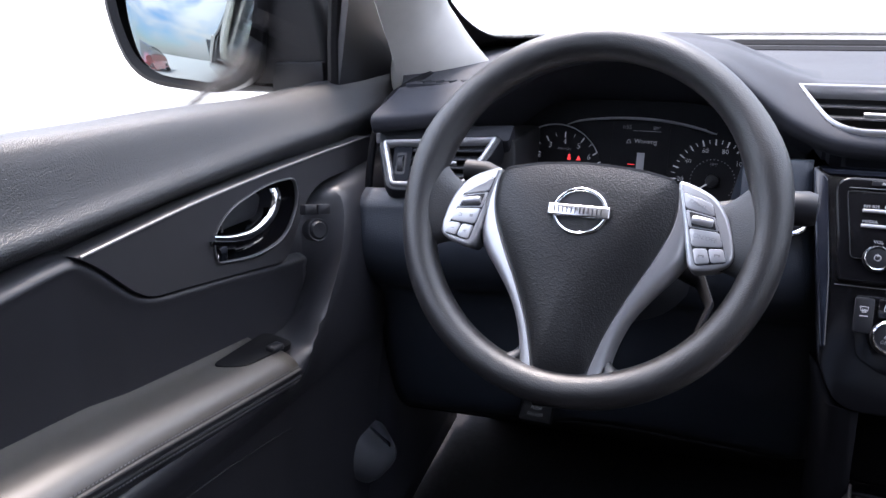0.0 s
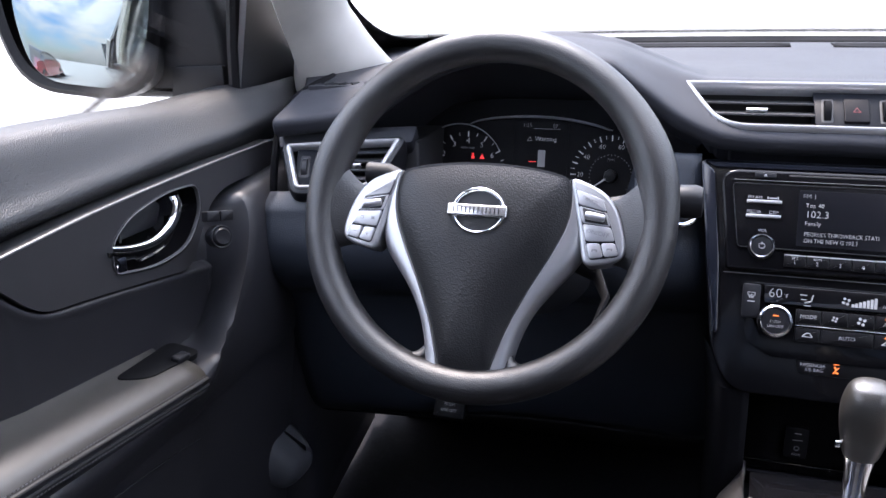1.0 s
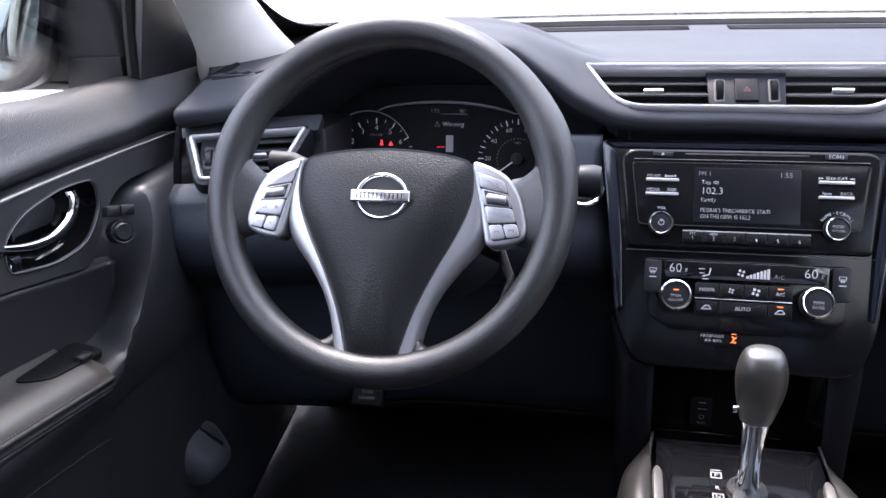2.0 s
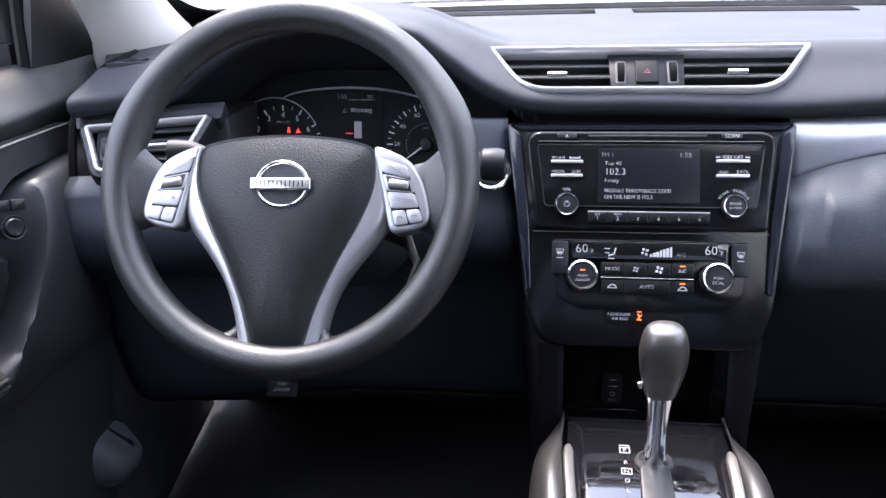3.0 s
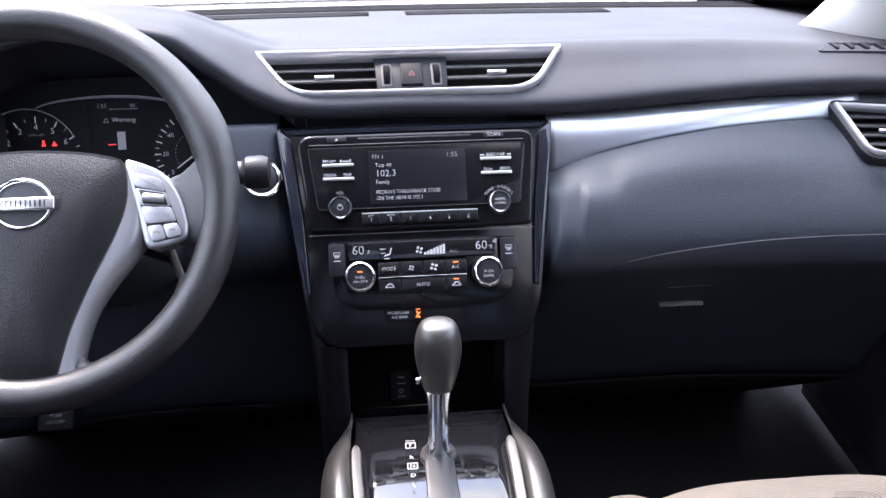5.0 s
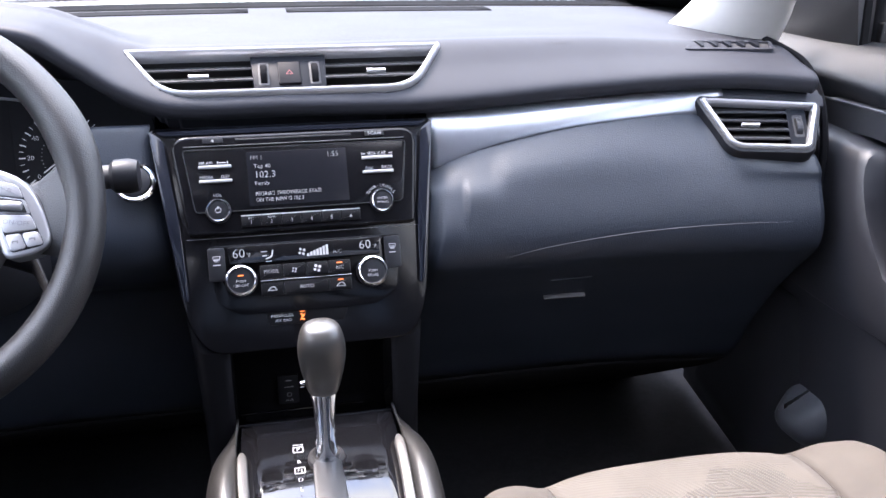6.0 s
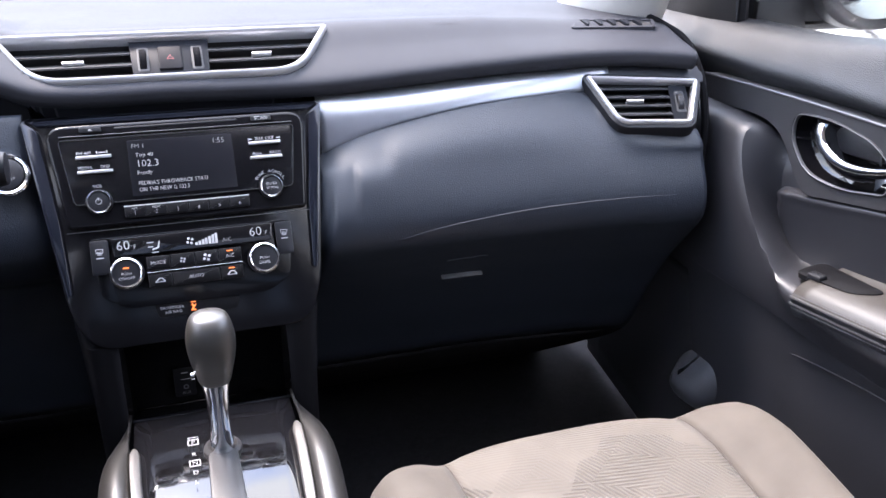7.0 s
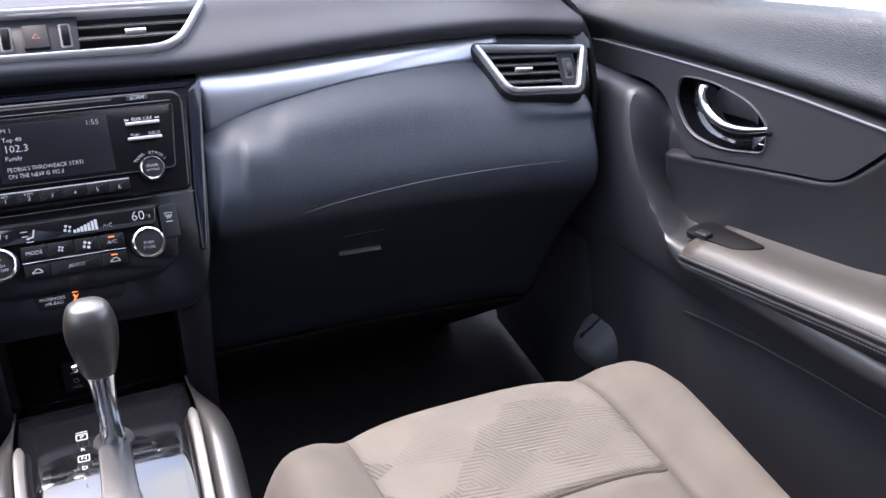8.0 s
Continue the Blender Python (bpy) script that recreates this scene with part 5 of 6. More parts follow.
part("pocket", sheet(rows), screen_band, console, "dark open pocket", thick=0.003)
part("pocket_lip", slab(fillet([(-0.085, -0.006), (0.060, -0.006), (0.068, 0.006), (-0.093, 0.006)], 0.004), -0.004, 0.004, 0.002), stack_black, console, "dark tray lip", m=plane_at((0.0, 0.716, 0.660), 20))
sock = part("socket_plate", slab(box_outline(-0.014, -0.024, 0.012, 0.018, 0.003), -0.004, 0.002, 0.001), pocket_grey, console, "small socket plate", m=plane_at((-0.029, 0.731, 0.690), 0))
SP = plane_at((-0.029, 0.731, 0.690), 0)
bars([(-0.004, 0.010, 0.004, 0.0112), (-0.006, 0.0010, 0.006, 0.0018)], SP, 0.0023, white_print, sock)
writing("AUX", 0.0052, SP, 0, -0.0185, 0.0023, white_print, sock)
part("jack", ring([(math.cos(i * math.pi / 6) * 0.0034, -0.010 + math.sin(i * math.pi / 6) * 0.0034) for i in range(12)], [(0, 0.002), (0.0006, 0.0028), (0.0012, 0.002)]), grey_print, sock, m=SP)
GEAR = plane_at((0, 0.52, 0.7010), 84.3)
for w, v in (("P", 0.0425), ("R", 0.0225), ("N", 0.0088), ("D", -0.0058), ("L", -0.0200)):
    writing(w, 0.0080, GEAR, -0.0262, v, 0.0035, white_print, console, "gear_letter")
    if w in "PN":
        part("letter_box", ring(box_outline(-0.0319, v - 0.0048, -0.0205, v + 0.0048, 0.001), [(0, 0.0035), (0.0009, 0.0035), (0.0009, 0.0037), (0, 0.0037)]), white_print, console, smooth=False, m=GEAR)
bars([(-0.0319, 0.0500, -0.0205, 0.0508)], GEAR, 0.0036, white_print, console)
part("gate", slab(fillet([(-0.012, 0.022), (-0.016, -0.12), (0.022, -0.12), (0.019, 0.022)], 0.012), -0.03, 0.0060, 0.002), smooth_plastic, console, "matt black selector gate", m=GEAR)
sel = thing("gear_selector", "gear selector with a grey leather knob and chrome shaft", "gear selector")
BASE = Matrix.Translation((0.004, 0.548, 0.7025)) @ Matrix.Rotation(radians(4), 4, "X")
part("shaft", loft([[Vector((math.cos(q) * a, math.sin(q) * a * 0.8, z)) for q in [2 * math.pi * j / 16 for j in range(16)]] for z, a in ((-0.005, 0.0150), (0.012, 0.0125), (0.035, 0.0108), (0.070, 0.0122), (0.094, 0.0155))], 4, 1, True), chrome, sel, "polished chrome shaft", m=BASE)
part("collar", lathe([(0.022, -0.004), (0.020, 0.004), (0.016, 0.007), (0.013, 0.004)], 24), rubber, sel, m=BASE)
secs = []
for z, a, b, dy in ((0.091, 0.0130, 0.012, 0), (0.0935, 0.0160, 0.0150, 0), (0.108, 0.0195, 0.0180, -0.001), (0.126, 0.0230, 0.0215, -0.003), (0.145, 0.0245, 0.0230, -0.004), (0.161, 0.0222, 0.0205, -0.004), (0.171, 0.0175, 0.0155, -0.003), (0.1755, 0.008, 0.007, -0.002)):
    secs.append([Vector((math.copysign(abs(math.cos(q)) ** 0.85, math.cos(q)) * a, dy + math.copysign(abs(math.sin(q)) ** 0.85, math.sin(q)) * b, z)) for q in [2 * math.pi * j / 20 for j in range(20)]])
part("knob", capped(loft(secs, 5, 2, True)), knob_leather, sel, "dark grey leather knob", m=BASE)
part("release", lathe([(0.0038, 0), (0.0036, 0.004), (0.0001, 0.005)], 14), chrome, sel, "small bright release button", m=BASE @ Matrix.Translation((-0.0195, -0.004, 0.104)) @ Matrix.Rotation(radians(-90), 4, "Y"))

# ---- glovebox details, parking brake, knee panel switch ----
glove = thing("glovebox_latch", "black glovebox pull with a thin lip", "latch")
GL = plane_at((0.352, 0.7445, 0.788), -36)
part("pull", slab(fillet([(-0.031, -0.0155), (0.027, -0.0165), (0.030, -0.0145), (0.010, -0.0130), (-0.031, -0.0125)], 0.001), -0.004, 0.006, 0.001), smooth_plastic, glove, m=GL)
part("lip", slab(fillet([(-0.030, 0.0282), (0.026, 0.0302), (0.026, 0.0316), (-0.030, 0.0296)], 0.0005), -0.006, 0.002, 0.0005), hard_plastic, glove, m=GL)
gap = []
for i in range(26):
    x = 0.250 + i * 0.372 / 25
    gap.append((x, 0.6805 + knots(x, END_SHIFT) + 0.003 * max(0.0, 0.28 - x) / 0.03, knots(x, [(0.250, 0.867), (0.285, 0.8755), (0.38, 0.886), (0.46, 0.8915), (0.54, 0.8945), (0.64, 0.896)])))
# paler pad plastic puts a highlight on the door's rounded edge
part("door_edge", tube(gap, [0.0010 * math.sin(math.pi * (i + 0.6) / 26.2) ** 0.5 for i in range(26)], 8, flat=0.7), pad_plastic, dash, "rounded edge of the glovebox door, paler for its highlight")
pedal = thing("parking_brake_pedal", "black rubber foot brake pedal with pale lettering", "pedal")
PB = plane_at((-0.493, 0.778, 0.640), 40)
part("pad", slab(box_outline(-0.024, -0.016, 0.024, 0.016, 0.005), -0.012, 0.0, 0.004), stack_matte, pedal, m=PB)
writing("PUSH", 0.0068, PB, 0, 0.004, 0.0004, grey_print, pedal)
writing("ON·OFF", 0.0068, PB, 0, -0.005, 0.0004, grey_print, pedal)
part("arm", tube([(-0.493, 0.782, 0.648), (-0.495, 0.83, 0.68), (-0.50, 0.90, 0.75)], 0.008, 8), smooth_plastic, pedal)
knee = thing("knee_switch", "small black switch on the knee panel", "switch")
part("body", slab(box_outline(-0.018, -0.010, 0.018, 0.010, 0.003), -0.01, 0.003, 0.001), button_black, knee, m=plane_at((-0.662, 0.680, 0.916), 4, 10))


# ---- front doors ----
LOW_EDGE = [(0.250, 1.0150), (0.272, 0.997), (0.286, 0.983), (0.308, 0.962), (0.328, 0.950), (0.367, 0.943), (0.44, 0.931), (0.512, 0.919), (0.552, 0.914), (0.572, 0.929), (0.586, 0.947), (0.599, 0.9635), (0.617, 0.979), (0.647, 0.989), (0.70, 0.990), (0.80, 0.982)]


def door_section(s):
    """The inside of the door at y: window sill, upper roll, recess, armrest and lower panel, or the pod ahead of them."""
    rise = 0.055 * max(0.0, (0.75 - s)) ** 1.2
    fall, rear = 0.035 * min(0.3, max(0.0, 0.55 - s)), min(1.0, max(0.0, (0.272 - s) / 0.04))
    back = [(0.868, 1.085 + rise), (0.850, 1.092 + rise), (0.825, 1.092 + rise), (0.800, 1.083 + rise), (0.778, 1.066 - fall), (0.764, 1.050 - fall), (0.767, 1.038 - fall), (0.790 - 0.006 * rear, 1.015), (0.790 - 0.025 * rear, 0.950 + 0.052 * rear), (0.767, 0.935), (0.7635, 0.900), (0.766, 0.850), (0.762, 0.826), (0.745, 0.820), (0.705, 0.818), (0.692, 0.812), (0.690, 0.798), (0.700, 0.780), (0.708, 0.760), (0.716, 0.745), (0.722, 0.60), (0.735, 0.42)]
    pod = [(0.868, 1.085), (0.850, 1.090), (0.825, 1.090), (0.800, 1.081), (0.778, 1.064), (0.762, 1.050), (0.764, 1.036), (0.780, 1.010), (0.770, 0.990), (0.728, 0.982), (0.712, 0.965), (0.704, 0.935), (0.700, 0.900), (0.699, 0.870), (0.699, 0.845), (0.699, 0.825), (0.700, 0.805), (0.702, 0.785), (0.706, 0.765), (0.712, 0.745), (0.720, 0.60), (0.735, 0.42)]
    out = []
    for i, ((x0, z0), (x1, z1)) in enumerate(zip(back, pod)):
        bend = knots(z1, [(0.42, 0.49), (0.745, 0.485), (0.80, 0.495), (0.89, 0.572), (0.94, 0.606), (0.98, 0.622), (1.10, 0.61)])
        y = s + (bend - 0.55) * math.exp(-((s - 0.55) / 0.14) ** 2)
        k = min(1.0, max(0.0, (s - 0.555) / (0.05 if i > 8 else 0.30) + 0.5))
        k = k * k * (3 - 2 * k)
        out.append(Vector((x0 + (x1 - x0) * k + 0.10 * max(0.0, min(0.9, y) - 0.70), y, z0 + (z1 - z0) * k)))
    return out


def front_door(name, label):
    d = thing(name, label, "car door", "front doors")
    ys_ = [-0.42 + i * 0.78 / 14 for i in range(15)] + [0.37 + i * 0.012 for i in range(26)] + [0.70, 0.74, 0.78, 0.83, 0.90, 1.0, 1.1, 1.2]
    rows = [door_section(y) for y in ys_]
    part("upper_roll", sheet([spline(r[:9], 3) for r in rows]), door_pad, d, "dark grained upper roll below the window", thick=0.003)
    part("inner_panel", sheet([spline(r[8:], 2) for r in rows]), door_plastic, d, "dark grey door panel", thick=0.003)
    top = [(y, knots(y, [(0.25, 1.0155), (0.33, 1.0205), (0.41, 1.0245), (0.52, 1.0265), (0.64, 1.0265), (0.70, 1.0255), (0.80, 1.0205)])) for y in [0.80 - i * 0.550 / 24 for i in range(25)]]
    low = [(y, knots(y, LOW_EDGE)) for y in [0.252 + i * 0.548 / 70 for i in range(71)]]
    outer = top + low
    hole = fillet([(0.424, 0.950), (0.500, 0.934), (0.560, 0.940), (0.592, 0.978), (0.588, 1.011), (0.530, 1.017), (0.458, 1.006), (0.424, 0.984)], [0.012, 0.04, 0.03, 0.03, 0.014, 0.04, 0.03, 0.016], 5)
    bm = bmesh.new()
    loops = []
    for ln in (outer, hole):
        vs = [bm.verts.new((0.748 + 0.10 * max(0.0, p[0] - 0.70), p[0], p[1])) for p in ln]
        loops += [bm.edges.new((vs[i], vs[(i + 1) % len(vs)])) for i in range(len(vs))]
    bmesh.ops.triangle_fill(bm, use_beauty=True, use_dissolve=False, edges=loops)
    geom = bmesh.ops.extrude_face_region(bm, geom=bm.faces[:])
    bmesh.ops.translate(bm, vec=(0.030, 0, 0), verts=[v for v in geom["geom"] if isinstance(v, bmesh.types.BMVert)])
    part("trim", bm, door_trim, d, "satin grey trim blade")
    part("trim_edge", tube([(0.7475 + 0.10 * max(0.0, y - 0.70), y, z + 0.0005) for y, z in top], 0.0017, 8), edge_grey, d, "thin pale edge on the trim")
    # lip of the door panel that follows the trim's lower edge
    lip_line = spline([(0, -0.10, 0.972), (0, 0.02, 0.988), (0, 0.10, 0.997), (0, 0.18, 1.0045), (0, 0.225, 1.0085), (0, 0.250, 1.0070), (0, 0.268, 0.993), (0, 0.286, 0.974), (0, 0.308, 0.9545), (0, 0.337, 0.9425), (0, 0.385, 0.9345), (0, 0.45, 0.924), (0, 0.51, 0.913), (0, 0.555, 0.906), (0, 0.60, 0.899)], 5)
    rows = []
    for i, p in enumerate(lip_line):
        q = (lip_line[min(i + 1, len(lip_line) - 1)] - lip_line[max(i - 1, 0)]).normalized()
        down = Vector((0, q.z, -q.y))
        back_off = 0.004 * min(1.0, max(0.0, (0.285 - p.y) / 0.045))
        edge = [Vector((x + back_off, 0, 0)) + p + down * (e - 0.004) for x, e in ((0.778, -0.006), (0.763, -0.003), (0.752, 0.002), (0.7495, 0.006), (0.7512, 0.013))]
        foot = edge[-1].z
        rows.append(spline(edge + [Vector((x + back_off, p.y, foot + (0.795 - foot) * k)) for x, k in ((0.7528, 0.12), (0.7548, 0.3), (0.7565, 0.55), (0.7570, 0.8), (0.7575, 1.0))], 3))
    part("panel_lip", sheet(rows), door_plastic, d, "door panel with a rounded lip below the trim", thick=0.002)
    # handle in its dish
    hc = Vector((0.508, 0.976))
    dish = sheet([[Vector((x, hc.x + (p.x - hc.x) * k, hc.y + (p.y - hc.y) * k)) for p in [Vector(q) for q in hole]] for x, k in ((0.746, 1.0), (0.757, 0.97), (0.770, 0.90), (0.776, 0.7), (0.778, 0.1))], True)
    part("handle_dish", dish, piano, d, "gloss black handle dish")
    FL = Matrix(((0, 0, -1, 0.7475), (1, 0, 0, 0), (0, 1, 0, 0), (0, 0, 0, 1)))
    part("dish_rim", ring(hole, round_profile(0.0026, -0.003, 0.0016)), edge_grey, d, "thin satin rim", m=FL)
    path = spline([(0.746, 0.539, 1.0085), (0.742, 0.5375, 0.998), (0.741, 0.529, 0.985), (0.741, 0.515, 0.9755), (0.741, 0.495, 0.970), (0.742, 0.473, 0.9695), (0.743, 0.446, 0.974), (0.744, 0.420, 0.982)], 5)
    bar = []
    for i, p in enumerate(path):
        q = (path[min(i + 1, len(path) - 1)] - path[max(i - 1, 0)]).normalized()
        side = Vector((0, -q.z, q.y))
        wide = 0.0092 - 0.0056 * (i / (len(path) - 1)) ** 0.8
        bar.append([p + side * wide * math.cos(a) + Vector((-0.0042 * math.sin(a), 0, 0)) for a in [2 * math.pi * j / 12 for j in range(12)]])
    part("handle", capped(sheet(bar, True)), chrome, d, "curved chrome pull handle")
    part("handle_back", sheet([[p + Vector((0.002, -0.002, -0.004)), p + Vector((0.010, 0.004, -0.016)), p + Vector((0.024, 0.006, -0.020))] for p in path[4:]]), piano, d, "gloss black underside of the handle", thick=0.003)
    part("lock_tab", slab(fillet([(0.426, 0.952), (0.444, 0.949), (0.446, 0.966), (0.426, 0.973)], 0.002), -0.02, 0.001, 0.001), chrome, d, m=FL)
    part("dish_pin", tube([(0.757, 0.452, 0.978), (0.759, 0.455, 1.001)], 0.0012, 8), smooth_plastic, d)
    part("handle_plate", slab(fillet([(0.452, 0.978), (0.520, 0.976), (0.534, 1.000), (0.515, 1.010), (0.460, 1.002)], 0.01), -0.026, -0.012, 0.004), smooth_plastic, d, m=FL)
    # armrest pad with its seam
    yy = [0.474 - i * 0.896 / 40 for i in range(41)]
    lift = lambda y: knots(y, [(-0.42, 0.072), (0.0, 0.052), (0.20, 0.0360), (0.28, 0.0270), (0.36, 0.0175), (0.455, 0.0065), (0.48, 0.004)])
    part("armrest", sheet([spline([Vector((0.770, y, 0.842 + lift(y))), Vector((0.755, y, 0.8352 + lift(y))), Vector((0.742, y, 0.8312 + lift(y))), Vector((0.727, y, 0.8287 + lift(y))), Vector((0.710, y, 0.8265 + lift(y))), Vector((0.695, y, 0.820 + lift(y))), Vector((0.6875, y, 0.8105 + lift(y))), Vector((0.6868, y, 0.806 + lift(y)))], 3) for y in yy]), arm_leather, d, "padded grey armrest top", thick=0.003)
    part("armrest_side", sheet([spline([Vector((0.6868, y, 0.807 + lift(y))), Vector((0.6868, y, 0.799 + lift(y))), Vector((0.692, y, 0.786 + lift(y))), Vector((0.712, y, 0.765 + lift(y)))], 3) for y in yy]), door_plastic, d, "dark side of the armrest", thick=0.003)
    for dz, dx in ((0.0, 0.0), (-0.0085, 0.0012)):
        part("piping", tube([(0.6846 + dx, y, 0.8075 + dz + lift(y)) for y in yy], 0.0024, 8), rubber, d, "black piping along the armrest")
    bm = bmesh.new()
    for i in range(150):
        y = 0.47 - i * 0.0045
        for zz, xx in ((0.8128, 0.6872), (0.7945, 0.6885)):
            p = Vector((xx - 0.0026, y, zz + lift(y)))
            bm.faces.new([bm.verts.new(p + Vector(q)) for q in ((0, -0.0014, -0.0007), (0, 0.0014, -0.0007), (0, 0.0014, 0.0007), (0, -0.0014, 0.0007))])
    tagged(part("stitching", bm, grey_print, d, smooth=False), kind="stuff")
    # window switch plate
    SW = Matrix.Translation((0.722, 0.446, 0.8385)) @ Matrix.Rotation(radians(-6), 4, "X") @ Matrix.Rotation(radians(-9), 4, "Y")
    plate = part("switch_plate", slab(fillet([(-0.010, -0.036), (0.018, -0.060), (0.030, 0.056), (-0.014, 0.056)], 0.014), -0.006, 0.001, 0.0008), stack_matte, d, "black window switch plate", m=SW)
    for i in range(4 if name.endswith("left") else 1):
        part("window_switch", slab(box_outline(-0.014 + 0.016 * (i % 2), 0.012 - 0.026 * (i // 2), -0.001 + 0.016 * (i % 2), 0.034 - 0.026 * (i // 2), 0.003), 0.0, 0.0065, 0.003, seg=3), button_black, plate, m=SW)
    # pocket edge low on the door
    part("pocket_edge", tube([(0.7155, 0.50, 0.718), (0.7125, 0.44, 0.730), (0.7105, 0.36, 0.742), (0.7105, 0.26, 0.750), (0.7105, 0.1, 0.757), (0.7105, -0.3, 0.765)], 0.0010, 8), door_plastic, d)
    # window frame, sail plate and glass
    part("window_frame", tube([(0.836, 0.836, 1.05), (0.830, 0.836, 1.15), (0.812, 0.828, 1.27), (0.785, 0.78, 1.36), (0.70, 0.40, 1.575), (0.665, 0.0, 1.62), (0.66, -0.45, 1.61)], 0.0105, 8), mirror_black, d, "black window frame")
    sail = [(0.832, 1.060), (1.12, 1.060), (1.06, 1.120), (0.98, 1.195), (0.90, 1.27), (0.832, 1.32)]
    bm = bmesh.new()
    fr = [bm.verts.new((0.832 - 0.20 * (z - 1.075), y, z)) for y, z in sail]
    bm.faces.new(fr)
    part("sail_plate", bm, smooth_plastic, d, "black plate in the corner of the window", smooth=False, thick=0.012)
    gl = part("glass", sheet([[Vector((0.862 - 0.36 * (z - 1.07), y, z)) for y in (0.815, 0.3, -0.4)] for z in (1.07, 1.30, 1.58)]), window_glass, d, "clear side window", thick=0.004)
    gl.visible_shadow = False
    part("outer_strip", slab(box_outline(0.862, -0.42, 0.885, 0.80, 0.005), 1.06, 1.088, 0.004), rubber, d)
    return d


right_door = front_door("door_right", "dark grey front passenger door with a chrome handle")
left_door = mirrored(right_door, "door_left", "dark grey driver's door with chrome handle and mirror switches")
for o in left_door.children:
    if o.name.startswith("glass"):
        o.visible_shadow = False
left_door.location.y, right_door.location.y = 0.008, 0.018
# mirror switches on the driver's door
pw = Vector((0.80, -0.52, 0.22)).normalized()
pu = Vector((0, 0, 1)).cross(pw).normalized()
pv = pw.cross(pu)
PODM = Matrix(((pu.x, pv.x, pw.x, -0.706), (pu.y, pv.y, pw.y, 0.564), (pu.z, pv.z, pw.z, 0.953), (0, 0, 0, 1)))
part("mirror_switch", lathe([(0.0140, -0.014), (0.0140, 0.003), (0.0128, 0.0045), (0.0115, 0.0035), (0.0100, 0.007), (0.0090, 0.0080), (0.0001, 0.0072)], 28), button_black, left_door, "round black mirror switch", m=PODM)
part("mirror_ring", lathe([(0.0136, 0.003), (0.0131, 0.0050), (0.0119, 0.0046)], 28), smooth_plastic, left_door, m=PODM)
for i, k in enumerate((-1, 1)):
    part("mirror_key", slab(box_outline(-0.016 + 0.017 * i, 0.0185, 0.0 + 0.017 * i, 0.031, 0.002), -0.014, 0.003, 0.0015), button_black, left_door, m=PODM @ Matrix.Rotation(radians(-8), 4, "Z"))

# kick panels by the footwells
for s in (-1, 1):
    k = thing("kick_panel", "dark grey plastic kick panel beside the footwell", "panel", "kick panels", "structure")
    part("panel", loft([[Vector((s * x, y, z)) for x, y in ((0.80, 0.60), (0.745, 0.66), (0.715, 0.74), (0.73, 0.86), (0.76, 1.1))] for z in (0.40, 0.52, 0.62, 0.70, 0.74)], 3, 4), door_plastic, k, thick=0.004)
    KP = Matrix(((0, 0, -1, 0.728), (1, 0, 0, 0.685), (0, 1, 0, 0.595), (0, 0, 0, 1)))
    # bulge in paler grey, painted as the lit patch low on the panel
    duct = slab(fillet([(-0.062, 0.020), (-0.030, -0.062), (0.048, -0.066), (0.058, 0.010), (0.020, 0.058), (-0.020, 0.060)], [0.03, 0.03, 0.03, 0.04, 0.03, 0.03], 6), -0.02, 0.020, 0.036, seg=8)
    bmesh.ops.transform(duct, matrix=KP @ Matrix.Rotation(radians(-34), 4, "X"), verts=duct.verts)
    part("duct", duct, lit_patch_grey, k, "rounded bulge low on the panel, paler for a patch of light", m=Matrix.Diagonal((s, 1, 1, 1)))

# ---- passenger seat ----
seat = thing("passenger_seat", "beige cloth passenger seat cushion with suede-like bolsters", "car seat")


SEAT_X, SEAT_HALF = 0.383, 0.257


def seat_z(u, y):
    """Height of the cushion: u across from -1 to 1, y towards the front."""
    bol = knots(abs(u), [(0, 0.008), (0.36, 0.009), (0.48, 0.007), (0.58, 0.005), (0.74, 0.028), (0.88, 0.027), (1.0, -0.03)])
    front = knots(y, [(-0.2, -0.035), (0.2, -0.010), (0.40, 0.004), (0.47, 0.000), (0.505, -0.018), (0.525, -0.060), (0.53, -0.13)])
    return 0.680 + bol * knots(y, [(-0.2, 1.3), (0.4, 1.0), (0.53, 0.8)]) + front


def seat_point(u, y):
    return Vector((SEAT_X + SEAT_HALF * u * (1 - 0.42 * max(0.0, 0.42 - y)), y - 0.062 * abs(u) ** 2.4 * max(0.0, min(1.0, (y - 0.1) / 0.4)), seat_z(u, y)))


def seat_patch(u0, u1, n, y0, y1, name, mat, label):
    ysd = [y for y in [-0.2 + i * 0.03 for i in range(21)] + [0.42, 0.44, 0.46, 0.475, 0.488, 0.50, 0.51, 0.518, 0.524, 0.528, 0.53] if y0 < y < y1]
    rows = [[seat_point(u0 + (u1 - u0) * i / n, y) for i in range(n + 1)] for y in [y0, *ysd, y1]]
    return part(name, sheet(rows), mat, seat, label, thick=0.004)


seat_patch(-0.575, 0.575, 26, 0.300, 0.53, "cushion", insert_cloth, "beige ribbed cloth cushion front")
seat_patch(-0.575, 0.575, 26, -0.2, 0.294, "cushion_back", bolster_cloth, "smooth beige cloth behind a cross seam")
seat_patch(0.58, 1.0, 12, -0.2, 0.53, "bolster", bolster_cloth, "smooth beige side bolster")
seat_patch(-1.0, -0.58, 12, -0.2, 0.53, "bolster", bolster_cloth, "smooth beige side bolster")
part("cross_seam", tube([seat_point(-0.575 + i * 1.15 / 20, 0.297) + Vector((0, 0, 0.0012)) for i in range(21)], 0.0024, 6), seam_cloth, seat)
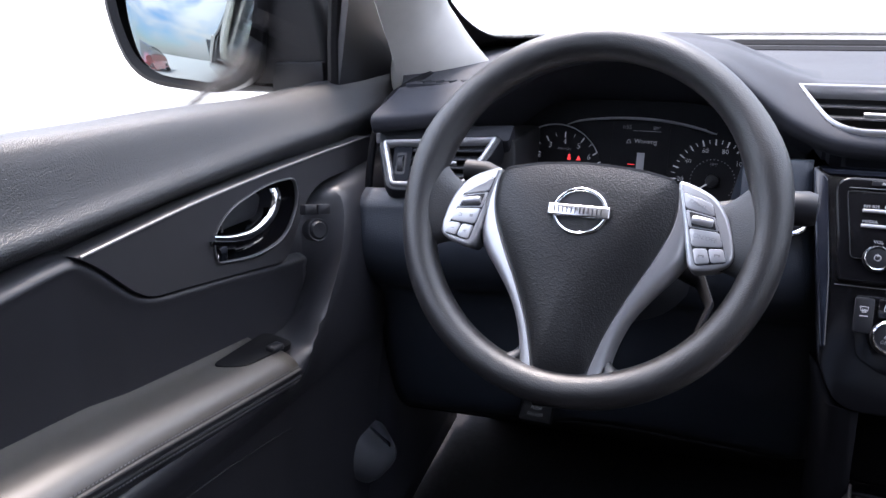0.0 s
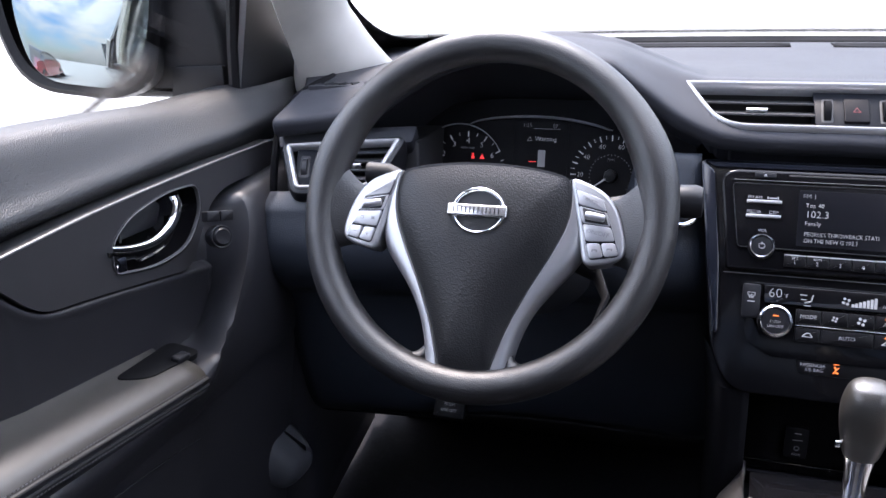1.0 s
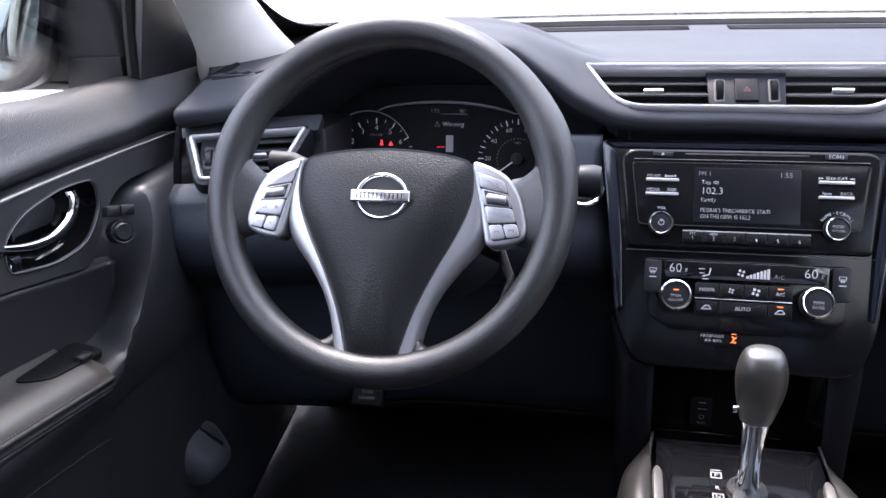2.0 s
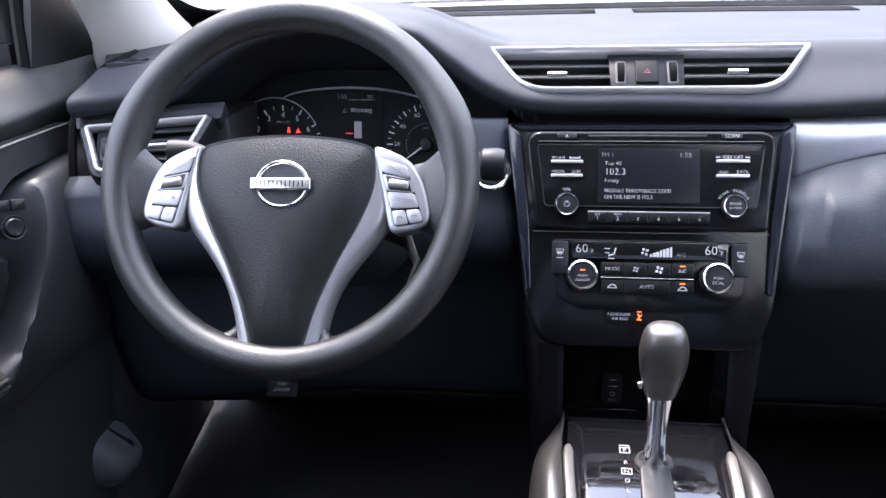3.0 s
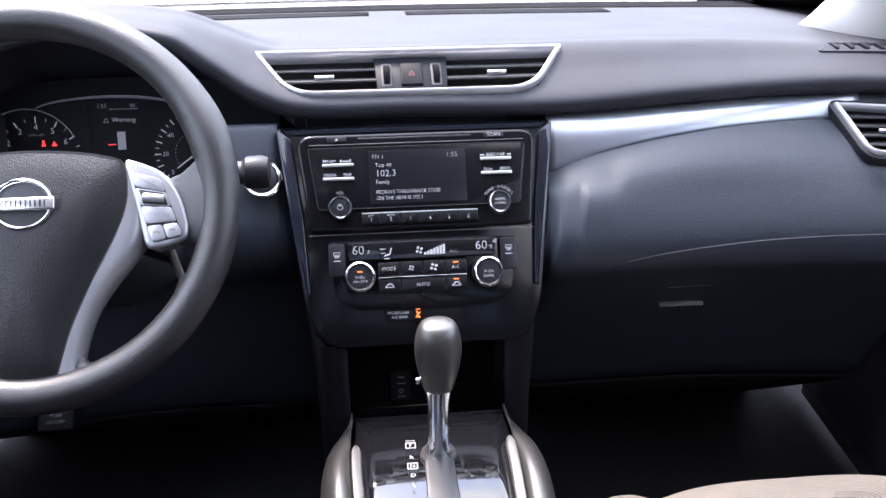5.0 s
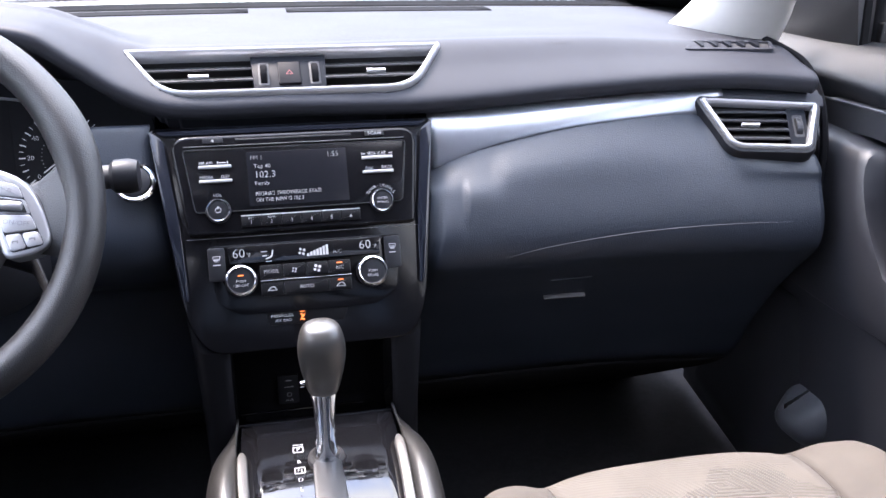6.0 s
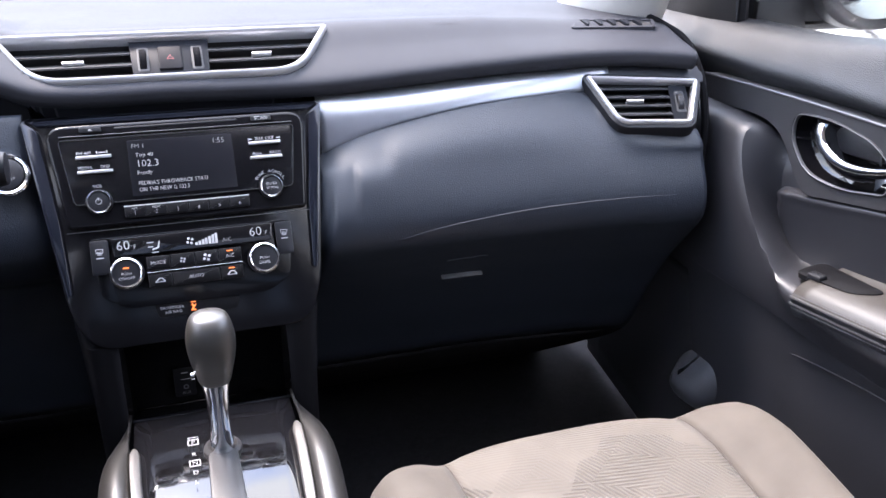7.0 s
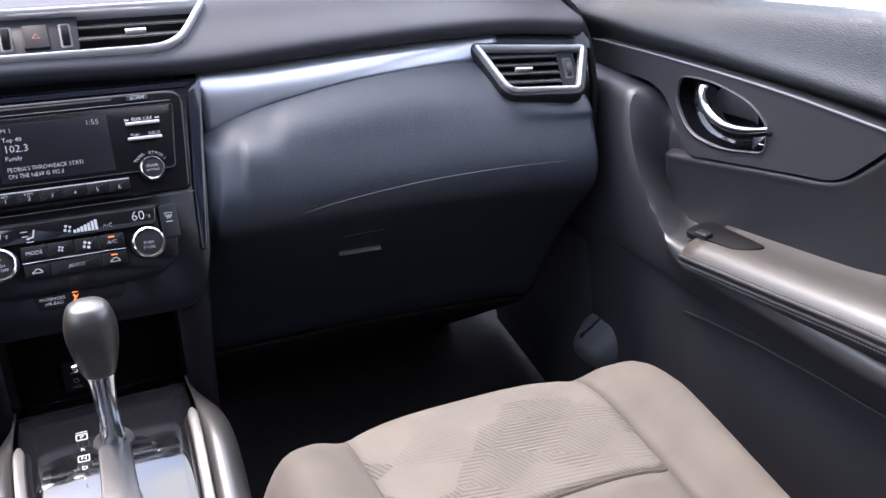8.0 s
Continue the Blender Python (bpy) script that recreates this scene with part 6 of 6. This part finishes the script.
for s in (-1, 1):
    pts = []
    for i in range(40):
        y = -0.2 + i * 0.725 / 39
        u = s * 0.5775
        pts.append(Vector((SEAT_X + SEAT_HALF * u * (1 - 0.42 * max(0.0, 0.42 - y)), y - 0.062 * abs(u) ** 2.4 * max(0.0, min(1.0, (y - 0.1) / 0.4)), seat_z(u, y) + 0.0012)))
    part("seam", tube(pts, 0.0015, 6), seam_cloth, seat)
    part("piping", tube([seat_point(s * 0.955, -0.2 + i * 0.715 / 39) for i in range(40)], 0.0022, 6), bolster_cloth, seat)
part("base", slab(box_outline(0.16, -0.25, 0.61, 0.42, 0.05), 0.40, 0.59, 0.02), smooth_plastic, seat, "black plastic seat base")

# ---- outside mirrors ----
def outside_mirror(name, label):
    d = thing(name, label, "wing mirror", "wing mirrors")
    C = Matrix.Translation((-1.08, 0.79, 1.18)) @ Matrix.Rotation(radians(17), 4, "Z") @ Matrix.Rotation(radians(-9.0), 4, "X") @ Matrix(((1, 0, 0, 0), (0, 0, -1, 0), (0, 1, 0, 0), (0, 0, 0, 1)))
    out = fillet([(-0.112, 0.12), (-0.108, 0.02), (-0.068, -0.088), (0.070, -0.108), (0.130, -0.085), (0.150, 0.02), (0.150, 0.12)], [0.05, 0.08, 0.07, 0.05, 0.05, 0.06, 0.05], 6)
    pane = fillet([(-0.068, 0.11), (-0.068, 0.005), (-0.042, -0.076), (0.070, -0.092), (0.112, -0.070), (0.136, 0.02), (0.136, 0.11)], [0.04, 0.07, 0.05, 0.03, 0.04, 0.06, 0.04], 6)
    rows = [[Vector((p.x * k, p.y * k, w)) for p in out] for w, k in ((0.006, 0.80), (0.010, 0.93), (0.004, 1.0), (-0.03, 1.0), (-0.08, 0.86), (-0.12, 0.5), (-0.13, 0.05))]
    part("housing", sheet(rows, True), mirror_black, d, "black mirror housing", m=C)
    part("mirror", slab(pane, -0.004, 0.0125, 0.001), mirror_silver, d, "mirror glass", m=C)
    blk = fillet([(-1.075, 1.068), (-0.93, 1.069), (-0.845, 1.070), (-0.842, 1.16), (-0.868, 1.24), (-0.93, 1.30), (-1.075, 1.30)], [0.02, 0.04, 0.006, 0.05, 0.05, 0.05, 0.03])
    part("arm", slab(blk, -0.95, -0.845, 0.016, seg=4), mirror_black, d, "black mirror arm", m=Matrix(((1, 0, 0, 0), (0, 0, -1, 0), (0, 1, 0, 0), (0, 0, 0, 1))))
    part("foot_plate", slab(fillet([(-0.945, 1.071), (-0.850, 1.071), (-0.850, 1.121), (-0.937, 1.119)], 0.004), -0.848, -0.839, 0.002), mirror_black, d, m=Matrix(((1, 0, 0, 0), (0, 0, -1, 0), (0, 1, 0, 0), (0, 0, 0, 1))))
    return d


lm = outside_mirror("wing_mirror", "black wing mirror that shows sky and clouds")
mirrored(lm, "wing_mirror")

# ---- red car parked behind ----
red = thing("parked_car", "red parked car behind the lot", "car")
RC = Matrix.Translation((-4.6, -6.5, 0))
secs = []
for y, w, zb, zt in ((-2.2, 0.70, 0.35, 0.85), (-2.0, 0.86, 0.25, 0.95), (-1.0, 0.90, 0.22, 1.02), (0.3, 0.90, 0.22, 1.02), (1.3, 0.90, 0.22, 1.0), (2.0, 0.84, 0.25, 0.85), (2.2, 0.70, 0.38, 0.72)):
    secs.append([Vector((x * w, y, zb + (zt - zb) * k)) for x, k in ((-0.85, 0.0), (-1.0, 0.35), (-0.98, 0.75), (-0.8, 1.0), (0.8, 1.0), (0.98, 0.75), (1.0, 0.35), (0.85, 0.0))])
part("body", capped(loft(secs, 4, 3, True)), red_paint, red, m=RC)
secs = []
for y, w, zt in ((-1.7, 0.80, 1.0), (-1.0, 0.70, 1.36), (-0.2, 0.66, 1.46), (0.5, 0.70, 1.38), (1.2, 0.80, 1.0)):
    secs.append([Vector((x * w, y, 0.95 + (zt - 0.95) * k)) for x, k in ((-1.05, 0.0), (-1.0, 0.6), (-0.85, 1.0), (0.85, 1.0), (1.0, 0.6), (1.05, 0.0))])
part("cabin", capped(loft(secs, 4, 3, True)), dark_glass, red, m=RC)
for x in (-0.82, 0.82):
    for y in (-1.35, 1.35):
        part("tyre", lathe([(0.18, -0.10), (0.30, -0.10), (0.32, -0.06), (0.32, 0.06), (0.30, 0.10), (0.18, 0.10)], 24), rubber, red, m=RC @ Matrix.Translation((x, y, 0.32)) @ Matrix.Rotation(radians(90), 4, "Y"))
